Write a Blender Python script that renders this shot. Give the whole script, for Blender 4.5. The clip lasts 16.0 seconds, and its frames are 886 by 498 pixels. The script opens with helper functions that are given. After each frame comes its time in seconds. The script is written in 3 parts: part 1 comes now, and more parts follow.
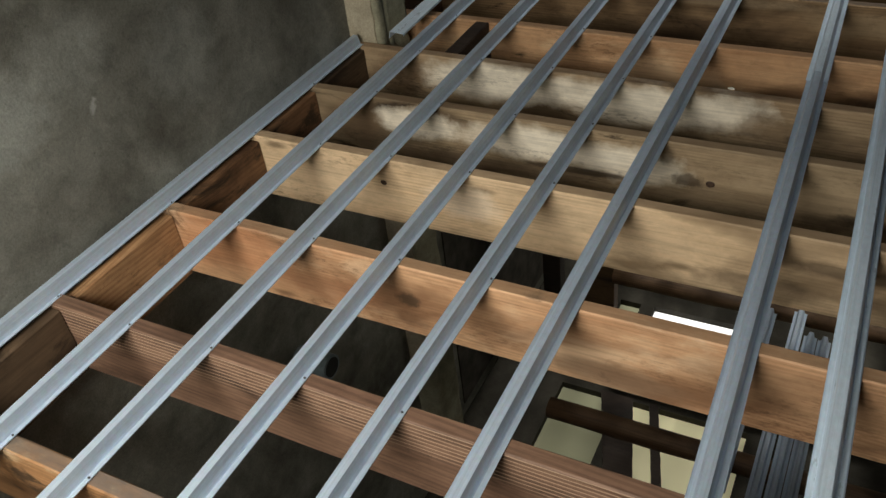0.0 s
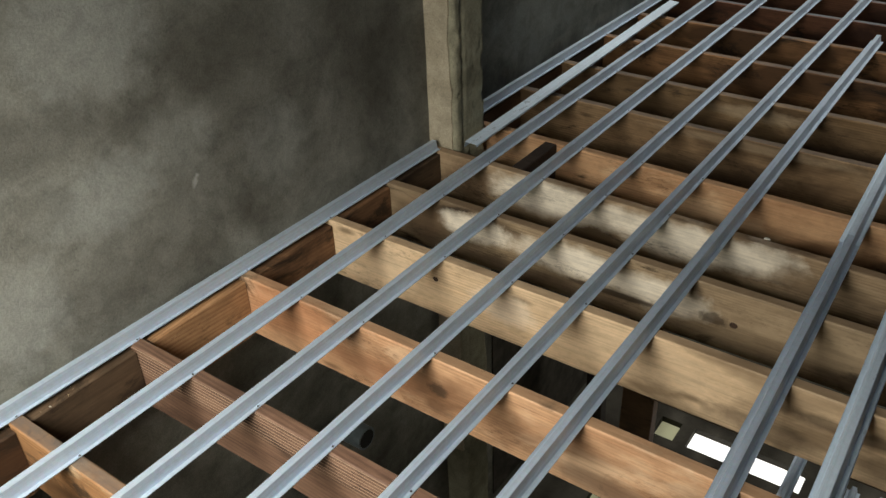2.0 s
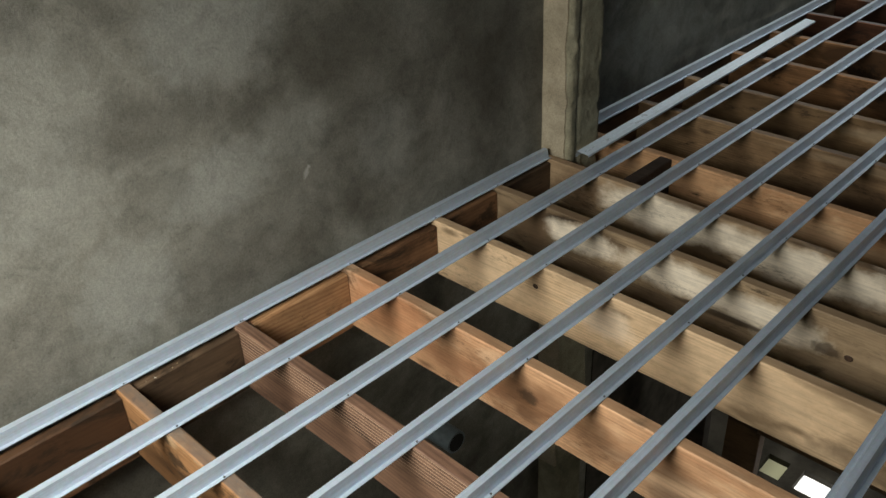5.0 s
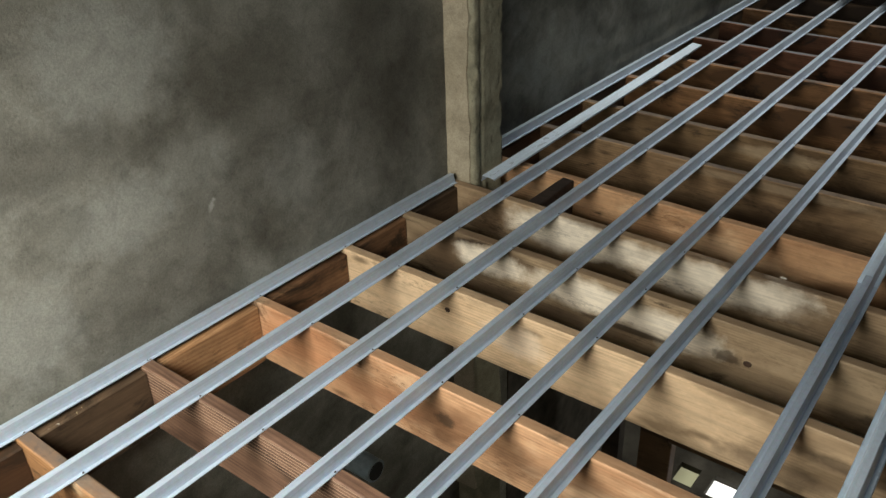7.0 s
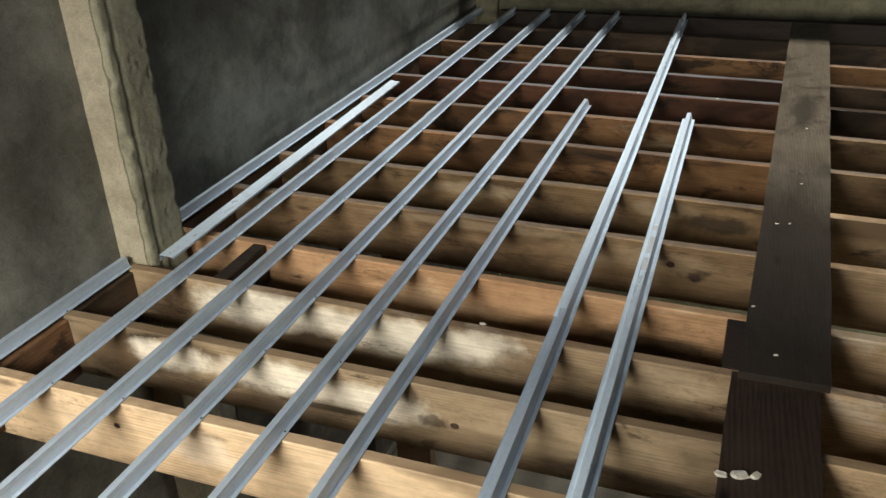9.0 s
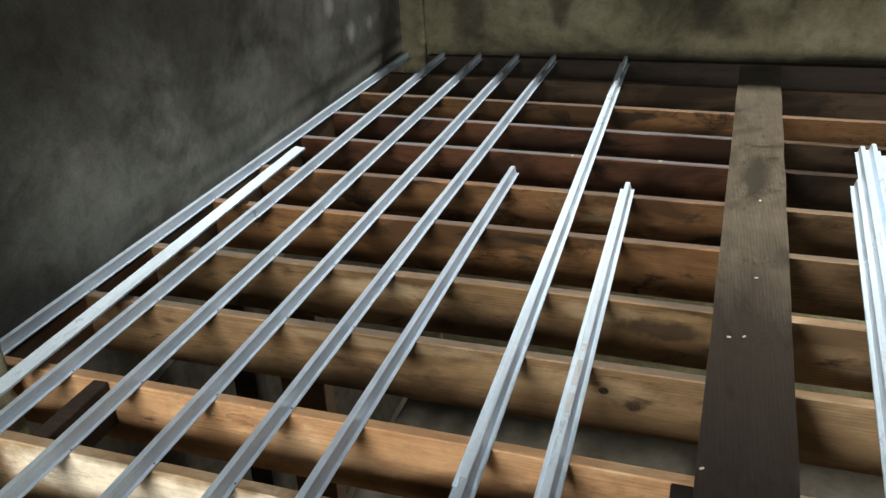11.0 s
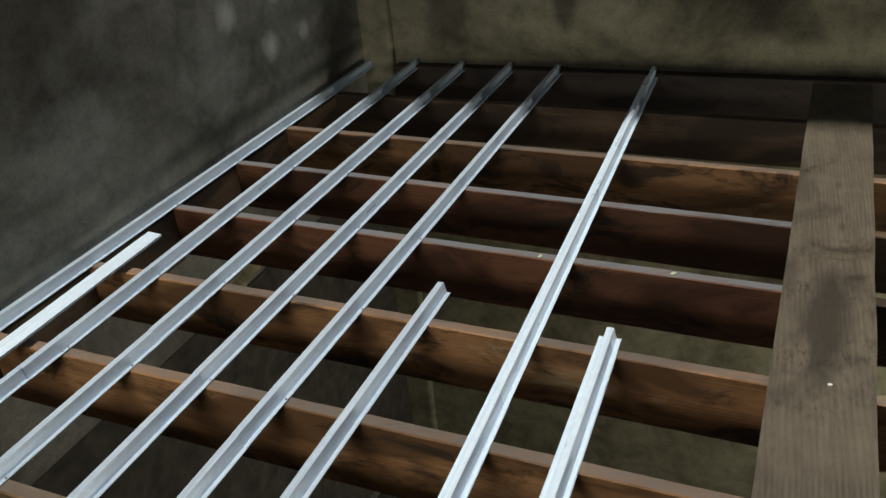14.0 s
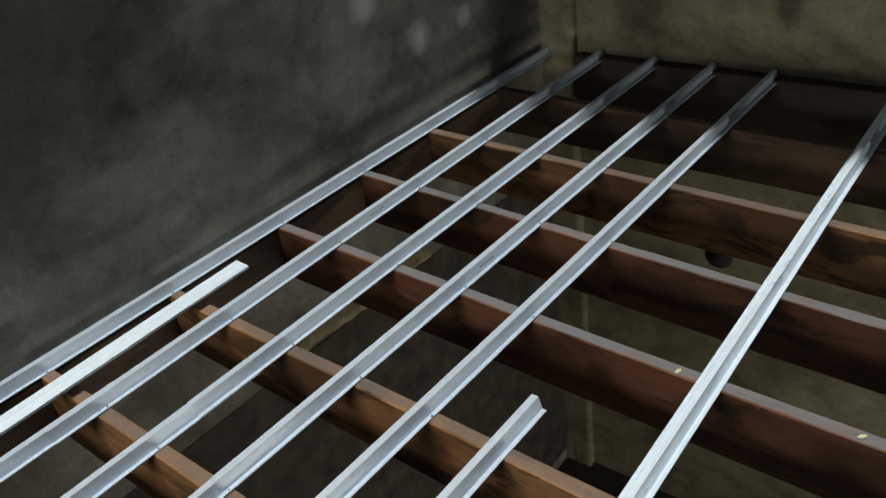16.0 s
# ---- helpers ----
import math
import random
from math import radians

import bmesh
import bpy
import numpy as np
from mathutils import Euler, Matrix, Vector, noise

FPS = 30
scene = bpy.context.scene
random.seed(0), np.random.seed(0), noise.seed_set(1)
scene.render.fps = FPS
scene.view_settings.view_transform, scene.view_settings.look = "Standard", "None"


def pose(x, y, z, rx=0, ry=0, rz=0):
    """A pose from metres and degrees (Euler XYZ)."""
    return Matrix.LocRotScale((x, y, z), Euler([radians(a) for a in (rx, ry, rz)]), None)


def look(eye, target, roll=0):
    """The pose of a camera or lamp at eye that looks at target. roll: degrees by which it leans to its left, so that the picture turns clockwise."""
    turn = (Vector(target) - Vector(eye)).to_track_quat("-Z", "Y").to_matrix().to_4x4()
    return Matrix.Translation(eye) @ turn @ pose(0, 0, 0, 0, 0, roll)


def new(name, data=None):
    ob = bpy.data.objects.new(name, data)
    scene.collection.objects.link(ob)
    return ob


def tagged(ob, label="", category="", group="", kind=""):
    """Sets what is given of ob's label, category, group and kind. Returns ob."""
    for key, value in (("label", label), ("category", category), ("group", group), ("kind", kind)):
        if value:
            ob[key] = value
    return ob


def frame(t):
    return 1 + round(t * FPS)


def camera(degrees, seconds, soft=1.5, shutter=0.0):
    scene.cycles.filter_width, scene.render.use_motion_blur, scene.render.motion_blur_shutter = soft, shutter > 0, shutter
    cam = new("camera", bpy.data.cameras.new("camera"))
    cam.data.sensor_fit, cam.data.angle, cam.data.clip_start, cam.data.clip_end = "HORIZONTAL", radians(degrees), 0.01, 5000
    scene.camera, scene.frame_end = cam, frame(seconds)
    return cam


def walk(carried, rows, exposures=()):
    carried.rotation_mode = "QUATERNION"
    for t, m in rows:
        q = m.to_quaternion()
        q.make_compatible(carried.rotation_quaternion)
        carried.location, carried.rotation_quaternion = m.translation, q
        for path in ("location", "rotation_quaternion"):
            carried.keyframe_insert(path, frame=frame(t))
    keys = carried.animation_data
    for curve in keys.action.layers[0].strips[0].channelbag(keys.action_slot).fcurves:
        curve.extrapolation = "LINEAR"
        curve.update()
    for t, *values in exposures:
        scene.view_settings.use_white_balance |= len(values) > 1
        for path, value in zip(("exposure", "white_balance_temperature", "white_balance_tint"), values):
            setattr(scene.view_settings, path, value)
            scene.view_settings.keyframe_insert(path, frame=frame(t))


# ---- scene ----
cam = camera(55.4, 16.0)
PATH = [
    (0, (1.903, 0.33, 1.436), (1.082, 1.673, 0.202), -7.8),
    (0.5, (1.952, 0.319, 1.541), (1.084, 1.678, 0.357), -5.2),
    (1, (1.989, 0.279, 1.569), (1.058, 1.642, 0.44), -3.9),
    (1.5, (2.072, 0.214, 1.602), (1.104, 1.573, 0.499), -3.1),
    (2, (2.088, 0.223, 1.645), (1.077, 1.578, 0.577), -2.5),
    (2.5, (2.118, 0.288, 1.649), (1.086, 1.656, 0.617), -1.7),
    (3, (2.132, 0.291, 1.646), (1.087, 1.662, 0.631), -1.3),
    (3.5, (2.131, 0.278, 1.644), (1.046, 1.618, 0.631), -1.4),
    (4, (2.12, 0.237, 1.599), (0.928, 1.45, 0.547), -2.3),
    (6.5, (2.131, 0.241, 1.62), (0.896, 1.459, 0.623), -2.8),
    (7, (2.137, 0.23, 1.612), (1.05, 1.592, 0.63), -2.0),
    (7.5, (2.147, 0.248, 1.592), (1.182, 1.701, 0.614), -1.8),
    (8, (2.19, 0.387, 1.593), (1.297, 1.899, 0.636), -2.3),
    (8.5, (2.239, 0.555, 1.595), (1.467, 2.146, 0.661), -2.2),
    (9, (2.257, 0.68, 1.562), (1.612, 2.332, 0.637), -2.4),
    (9.5, (2.252, 0.951, 1.577), (1.658, 2.624, 0.657), -2.0),
    (10, (2.264, 1.109, 1.596), (1.667, 2.801, 0.712), -2.7),
    (12.5, (2.294, 2.314, 1.536), (1.741, 4.019, 0.648), -2.7),
    (13, (2.32, 2.684, 1.527), (1.655, 4.332, 0.61), -3.7),
    (13.5, (2.355, 2.92, 1.533), (1.655, 4.538, 0.59), -4.7),
    (14, (2.35, 3.216, 1.489), (1.63, 4.812, 0.523), -5.5),
    (14.5, (2.333, 3.607, 1.53), (1.531, 5.128, 0.509), -6.4),
    (15, (2.344, 3.902, 1.512), (1.385, 5.32, 0.478), -7.7),
    (15.5, (2.33, 4.082, 1.523), (1.263, 5.418, 0.484), -8.6),
    (16, (2.311, 4.053, 1.514), (1.169, 5.325, 0.477), -8.2),
]
walk(cam, [(t, look(eye, target, roll)) for t, eye, target, roll in PATH], [(0, -1.12), (0.5, -1.2), (1.0, -1.0), (2.0, -0.88), (3.5, -0.76), (4.2, -1.04), (6.3, -1.0), (7.0, -0.7), (8.5, -0.2), (9.5, 0.16), (10.2, 0.34), (12.4, 0.05), (13.5, -0.18), (15.0, -0.24), (16.0, -0.28)])
SUN, WINDOW, LOWER = 4.2, 92.0, 44.0

# ---- world, sun and daylight ----
world = bpy.data.worlds.new("sky")
scene.world = world
world.use_nodes = True
wn = world.node_tree
sky = wn.nodes.new("ShaderNodeTexSky")
sky.sky_type, sky.sun_disc = "NISHITA", False
sky.sun_elevation, sky.sun_rotation = radians(89), radians(125)
wn.nodes["Background"].inputs["Strength"].default_value = 0.03
wn.links.new(sky.outputs["Color"], wn.nodes["Background"].inputs["Color"])

sun = new("sun", bpy.data.lights.new("sun", "SUN"))
sun.data.energy, sun.data.angle, sun.data.color = SUN, radians(4), (1.0, 0.968, 0.89)
sun.matrix_world = look((0.06, 0.04, 5.0), (0, 0, 0))

daylight = new("window_daylight", bpy.data.lights.new("window_daylight", "AREA"))
daylight.data.shape, daylight.data.size, daylight.data.size_y = "RECTANGLE", 1.75, 1.0
daylight.data.energy, daylight.data.color = WINDOW, (1.0, 0.965, 0.875)
daylight.data.spread = radians(108)
daylight.matrix_world = look((0.88, -0.53, 1.52), (0.70, 0.85, 0.0))


# unseen lamp, added to brighten the lower end wall
lower = new("lower_fill_light", bpy.data.lights.new("lower_fill_light", "AREA"))
lower.data.shape, lower.data.size, lower.data.size_y = "RECTANGLE", 1.5, 0.8
lower.data.energy, lower.data.color = LOWER, (1.0, 0.96, 0.84)
lower.matrix_world = look((4.58, 6.1, -1.7), (0.6, 7.2, -1.3))


# ---- materials ----
def material(name):
    m = bpy.data.materials.new(name)
    m.use_nodes = True
    return m, m.node_tree, m.node_tree.nodes["Principled BSDF"]


def node(nt, kind, **values):
    n = nt.nodes.new(kind)
    for key, value in values.items():
        n.inputs[key.replace("_", " ")].default_value = value
    return n


def coords(nt, scale, shift=0.0):
    """Object coordinates, stretched, and moved by the object's random number."""
    tc, mp = nt.nodes.new("ShaderNodeTexCoord"), nt.nodes.new("ShaderNodeMapping")
    mp.inputs["Scale"].default_value = scale
    nt.links.new(tc.outputs["Object"], mp.inputs["Vector"])
    if shift:
        info, mul = nt.nodes.new("ShaderNodeObjectInfo"), nt.nodes.new("ShaderNodeMath")
        mul.operation, mul.inputs[1].default_value = "MULTIPLY", shift
        nt.links.new(info.outputs["Random"], mul.inputs[0])
        nt.links.new(mul.outputs[0], mp.inputs["Location"])
    return mp.outputs["Vector"]


def noisy(nt, vec, scale, detail=5.0, rough=0.55, distort=0.0):
    n = node(nt, "ShaderNodeTexNoise", Scale=scale, Detail=detail, Roughness=rough, Distortion=distort)
    nt.links.new(vec, n.inputs["Vector"])
    return n.outputs["Fac"]


def ramp(nt, fac, stops):
    r = nt.nodes.new("ShaderNodeValToRGB")
    while len(r.color_ramp.elements) < len(stops):
        r.color_ramp.elements.new(0.5)
    for e, (at, c) in zip(r.color_ramp.elements, stops):
        e.position, e.color = at, (*c, 1) if len(c) == 3 else c
    nt.links.new(fac, r.inputs["Fac"])
    return r.outputs["Color"]


def blend(nt, fac, a, b, mode="MIX"):
    m = nt.nodes.new("ShaderNodeMix")
    m.data_type, m.blend_type = "RGBA", mode
    for value, slot in ((fac, m.inputs[0]), (a, m.inputs[6]), (b, m.inputs[7])):
        if isinstance(value, float):
            slot.default_value = value
        elif isinstance(value, tuple):
            slot.default_value = (*value, 1)
        else:
            nt.links.new(value, slot)
    return m.outputs[2]


def grey(a):
    return (a, a, a)


def bump(nt, bsdf, height, strength, distance=0.01):
    b = node(nt, "ShaderNodeBump", Strength=strength, Distance=distance)
    nt.links.new(height, b.inputs["Height"])
    nt.links.new(b.outputs["Normal"], bsdf.inputs["Normal"])


def wood(name, light, dark, stain=(0.03, 0.02, 0.012), stained=0.5, pale=None, paleness=0.55, rough=0.62, along="x", stripes=0.1, dust=0.0, near_dark=None, ruled=None, marks=(), top_tone=(0.11, 0.098, 0.088)):
    """Sawn timber: long grain, growth stripes, mould and water stains, pale planed patches, knots."""
    m, nt, b = material(name)
    s = (1.2, 26, 26) if along == "x" else (26, 1.2, 26)
    t = (0.55, 9, 9) if along == "x" else (9, 0.55, 9)
    p = (1.9, 4.5, 4.5) if along == "x" else (4.5, 1.9, 4.5)
    q = (2.2, 3.2, 6.0) if along == "x" else (3.2, 2.2, 6.0)
    grain = noisy(nt, coords(nt, s, 40), 2.2, 6, 0.65, 0.3)
    rings = nt.nodes.new("ShaderNodeTexWave")
    rings.wave_type, rings.bands_direction = "BANDS", "DIAGONAL"
    rings.inputs["Scale"].default_value, rings.inputs["Distortion"].default_value = 4.2, 3.0
    rings.inputs["Detail"].default_value, rings.inputs["Detail Scale"].default_value = 3.0, 1.2
    nt.links.new(coords(nt, t, 60), rings.inputs["Vector"])
    soft = noisy(nt, coords(nt, (0.9, 5, 5) if along == "x" else (5, 0.9, 5), 70), 1.6, 4, 0.5, 0.6)
    col = blend(nt, 0.4, ramp(nt, soft, [(0.3, dark), (0.62, light)]), ramp(nt, grain, [(0.3, dark), (0.6, light)]))
    col = blend(nt, stripes, col, ramp(nt, rings.outputs["Fac"], [(0.15, dark), (0.7, light)]))
    fine = noisy(nt, coords(nt, (3, 110, 110) if along == "x" else (110, 3, 110), 25), 1.0, 4, 0.65)
    col = blend(nt, 0.3, col, ramp(nt, fine, [(0.34, grey(0.5)), (0.5, grey(1.05))]), "MULTIPLY")
    lines = nt.nodes.new("ShaderNodeTexWave")
    lines.wave_type, lines.bands_direction = "BANDS", "Z" if along == "x" else "X"
    lines.inputs["Scale"].default_value, lines.inputs["Distortion"].default_value = 1.0, 2.2
    lines.inputs["Detail"].default_value, lines.inputs["Detail Scale"].default_value = 2.0, 1.0
    nt.links.new(coords(nt, (0.35, 5, 26) if along == "x" else (26, 0.35, 5), 45), lines.inputs["Vector"])
    where = ramp(nt, noisy(nt, coords(nt, (0.8, 4, 7), 33), 1.5, 3, 0.5), [(0.47, grey(0)), (0.6, grey(0.5))])
    col = blend(nt, where, col, blend(nt, 1.0, col, ramp(nt, lines.outputs["Fac"], [(0.2, grey(0.68)), (0.6, grey(1.1))]), "MULTIPLY"))
    mottle = noisy(nt, coords(nt, (6, 11, 11) if along == "x" else (11, 6, 11), 55), 2.0, 7, 0.7, 0.3)
    col = blend(nt, 0.4, col, ramp(nt, mottle, [(0.34, grey(0.6)), (0.6, grey(1.18))]), "MULTIPLY")
    if pale:
        patch = ramp(nt, noisy(nt, coords(nt, p, 90), 1.1, 8, 0.66, 0.25), [(paleness - 0.02, grey(0)), (paleness + 0.075, grey(0.75))])
        col = blend(nt, patch, col, blend(nt, 0.35, pale, ramp(nt, fine, [(0.36, grey(0.5)), (0.54, grey(1.08))]), "MULTIPLY"))
    damp = noisy(nt, coords(nt, (1.3, 3, 4) if along == "x" else (3, 1.3, 4), 80), 1.25, 4, 0.5, 0.7)
    col = blend(nt, ramp(nt, damp, [(0.9 - 0.85 * stained, grey(0)), (1.03 - 0.85 * stained, grey(0.85))]), col, tuple(c * 0.45 for c in dark))
    spots = ramp(nt, noisy(nt, coords(nt, q, 30), 1.3, 7, 0.68, 0.8), [(1.06 - stained, grey(0)), (1.15 - stained, grey(0.88))])
    col = blend(nt, spots, col, stain)
    knots = nt.nodes.new("ShaderNodeTexVoronoi")
    knots.inputs["Scale"].default_value = 1.0
    nt.links.new(coords(nt, (2.0, 6, 7) if along == "x" else (6, 2.0, 7), 17), knots.inputs["Vector"])
    col = blend(nt, ramp(nt, knots.outputs["Distance"], [(0.05, grey(0.85)), (0.12, grey(0))]), col, tuple(c * 0.35 for c in dark))
    for x, z, rx, rz, tone, much in marks:
        mask = mark_mask(nt, "xz", (x, z), (rx, rz), 0.4, 0.28)
        toned = blend(nt, 0.5, tone, ramp(nt, blend(nt, 0.5, fine, mottle), [(0.36, grey(0.5)), (0.56, grey(1.15))]), "MULTIPLY")
        col = blend(nt, blend(nt, 1.0, mask, grey(much), "MULTIPLY"), col, toned)
    where = ramp(nt, noisy(nt, coords(nt, (0.9, 3, 4), 66), 1.6, 3, 0.5), [(0.5, grey(0)), (0.68, grey(0.7))])
    mould = ramp(nt, noisy(nt, coords(nt, (22, 70, 70) if along == "x" else (70, 22, 70), 21), 1.0, 6, 0.75), [(0.5, grey(0)), (0.62, grey(1))])
    col = blend(nt, blend(nt, 1.0, where, mould, "MULTIPLY"), col, tuple(c * 0.3 for c in dark))
    if ruled:
        # pale straight growth lines along the upper half of the face
        pos, rule, mask = nt.nodes.new("ShaderNodeSeparateXYZ"), nt.nodes.new("ShaderNodeTexWave"), nt.nodes.new("ShaderNodeMapRange")
        rule.wave_type, rule.bands_direction = "BANDS", "Z"
        rule.inputs["Scale"].default_value, rule.inputs["Distortion"].default_value = 1.0, 0.8
        rule.inputs["Detail"].default_value = 1.0
        nt.links.new(coords(nt, (0.3, 2, 24)), rule.inputs["Vector"])
        nt.links.new(coords(nt, (1, 1, 1)), pos.inputs[0])
        nt.links.new(pos.outputs["Z"], mask.inputs["Value"])
        mask.inputs["From Min"].default_value, mask.inputs["From Max"].default_value = -0.115, -0.085
        line = ramp(nt, rule.outputs["Fac"], [(0.72, grey(0)), (0.92, grey(0.75))])
        col = blend(nt, blend(nt, 1.0, line, mask.outputs["Result"], "MULTIPLY"), col, ruled)
    if near_dark:
        # darker towards low y, with a ragged blend over the given range
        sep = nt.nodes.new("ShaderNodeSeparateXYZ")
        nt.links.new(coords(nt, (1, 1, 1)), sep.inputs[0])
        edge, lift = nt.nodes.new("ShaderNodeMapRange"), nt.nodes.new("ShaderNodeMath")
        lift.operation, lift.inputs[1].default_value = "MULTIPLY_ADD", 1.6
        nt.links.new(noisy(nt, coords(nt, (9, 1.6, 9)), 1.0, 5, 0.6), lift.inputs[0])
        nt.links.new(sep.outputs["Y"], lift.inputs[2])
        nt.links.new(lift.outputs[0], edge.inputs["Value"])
        edge.inputs["From Min"].default_value, edge.inputs["From Max"].default_value = near_dark[0] + 0.8, near_dark[1] + 0.8
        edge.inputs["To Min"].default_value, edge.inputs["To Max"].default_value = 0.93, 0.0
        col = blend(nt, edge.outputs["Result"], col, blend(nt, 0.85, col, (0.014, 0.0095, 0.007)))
    # up-facing sides: dust on REDDISH, elsewhere colour darkened against the overhead sun
    if dust:
        geo, sep = nt.nodes.new("ShaderNodeNewGeometry"), nt.nodes.new("ShaderNodeSeparateXYZ")
        nt.links.new(geo.outputs["True Normal"], sep.inputs[0])
        upward = ramp(nt, sep.outputs["Z"], [(0.75, grey(0)), (0.9, grey(dust))])
        patchy = ramp(nt, noisy(nt, coords(nt, (3, 9, 9), 12), 3.0, 5, 0.7), [(0.3, grey(0.55)), (0.55, grey(1))])
        col = blend(nt, blend(nt, 1.0, upward, patchy, "MULTIPLY"), col, top_tone)
    nt.links.new(col, b.inputs["Base Color"])
    b.inputs["Roughness"].default_value = rough
    b.inputs["Specular IOR Level"].default_value = 0.3
    bump(nt, b, blend(nt, 0.3, grain, fine), 0.3, 0.003)
    return m


def mark_mask(nt, plane, at, size, softness=0.45, wobble=0.2):
    """Grey mask of one ragged, soft-edged stain: an ellipse in plane "xz" or "yz" of the object."""
    pos = coords(nt, (1, 1, 1))
    rgb = node(nt, "ShaderNodeTexNoise", Scale=2.2 / max(size), Detail=6.0, Roughness=0.65)
    nt.links.new(pos, rgb.inputs["Vector"])
    move, scale, run = (nt.nodes.new("ShaderNodeVectorMath") for _ in range(3))
    move.operation, scale.operation, run.operation = "MULTIPLY_ADD", "MULTIPLY_ADD", "LENGTH"
    a = wobble * 2
    sx, sy, sz = (size[0], 0, size[1]) if plane == "xz" else (0, size[0], size[1])
    cx, cy, cz = (at[0], 0, at[1]) if plane == "xz" else (0, at[0], at[1])
    move.inputs[1].default_value = (a * sx * 2, a * sy * 2, a * sz * 2)
    nt.links.new(rgb.outputs["Color"], move.inputs[0])
    nt.links.new(pos, move.inputs[2])
    inv = [1 / v if v else 0.0 for v in (sx, sy, sz)]
    scale.inputs[1].default_value = inv
    scale.inputs[2].default_value = [-(c + a * w) * k for c, w, k in zip((cx, cy, cz), (sx, sy, sz), inv)]
    nt.links.new(move.outputs[0], scale.inputs[0])
    nt.links.new(scale.outputs[0], run.inputs[0])
    return ramp(nt, run.outputs["Value"], [(0.5, grey(1)), (min(1.0, 0.5 + softness), grey(0))])


def plaster(name, light, mid, dark, grain=0.5, spots=(), clouds=()):
    """Trowelled cement render: cloudy damp blotches, trowel sweeps, sandy grain."""
    m, nt, b = material(name)
    cloud = noisy(nt, coords(nt, (1, 1, 1)), 1.35, 8, 0.62, 0.5)
    sweep = noisy(nt, coords(nt, (1, 0.7, 1.6)), 3.1, 5, 0.55, 0.5)
    sand = noisy(nt, coords(nt, (1, 1, 1)), 130, 4, 0.8)
    speck = noisy(nt, coords(nt, (1, 1, 1)), 38, 6, 0.75)
    col = ramp(nt, cloud, [(0.33, dark), (0.47, mid), (0.64, light)])
    blot = noisy(nt, coords(nt, (1, 1, 1.25)), 3.4, 6, 0.6, 0.4)
    col = blend(nt, ramp(nt, blot, [(0.34, grey(0.55)), (0.52, grey(0))]), col, dark)
    col = blend(nt, ramp(nt, noisy(nt, coords(nt, (1, 1.3, 0.8)), 2.3, 4, 0.5, 0.7), [(0.5, grey(0)), (0.72, grey(0.4))]), col, light)
    col = blend(nt, ramp(nt, sweep, [(0.46, grey(0)), (0.75, grey(0.45))]), col, light)
    col = blend(nt, ramp(nt, speck, [(0.28, grey(0.5)), (0.4, grey(0))]), col, tuple(c * 0.55 for c in dark))
    for y, z, ry, rz, tone, much in clouds:
        mask = mark_mask(nt, "xz" if name.startswith("stained") else "yz", (y, z), (ry, rz), 0.5, 0.3)
        col = blend(nt, blend(nt, 1.0, mask, grey(much), "MULTIPLY"), col, tone)
    trowel = noisy(nt, coords(nt, (1, 1, 1)), 11, 9, 0.72, 0.6)
    col = blend(nt, 0.55, col, ramp(nt, trowel, [(0.34, grey(0.62)), (0.5, grey(0.98)), (0.66, grey(1.22))]), "MULTIPLY")
    col = blend(nt, 0.36, col, ramp(nt, sand, [(0.32, grey(0.3)), (0.62, grey(1.12))]), "MULTIPLY")
    for x, y, z, r in spots:
        d = nt.nodes.new("ShaderNodeVectorMath")
        d.operation = "DISTANCE"
        d.inputs[1].default_value = (x, y, z)
        wob = nt.nodes.new("ShaderNodeVectorMath")
        wob.operation, wob.inputs[1].default_value = "MULTIPLY_ADD", (0.05, 0.05, 0.05)
        rgb = node(nt, "ShaderNodeTexNoise", Scale=22.0, Detail=3.0)
        pos = coords(nt, (1, 1, 1))
        nt.links.new(pos, rgb.inputs["Vector"])
        nt.links.new(rgb.outputs["Color"], wob.inputs[0])
        nt.links.new(pos, wob.inputs[2])
        nt.links.new(wob.outputs[0], d.inputs[0])
        fac = nt.nodes.new("ShaderNodeMapRange")
        fac.inputs["From Min"].default_value, fac.inputs["From Max"].default_value = r * 0.35, r * 1.25
        fac.inputs["To Min"].default_value, fac.inputs["To Max"].default_value = 0.8 if r > 0.03 else 0.4, 0.0
        nt.links.new(d.outputs["Value"], fac.inputs["Value"])
        col = blend(nt, fac.outputs["Result"], col, (0.72, 0.71, 0.66))
    nt.links.new(col, b.inputs["Base Color"])
    b.inputs["Roughness"].default_value = 0.9
    b.inputs["Specular IOR Level"].default_value = 0.2
    height = blend(nt, 0.5, sand, speck)
    bump(nt, b, height, grain, 0.004)
    return m


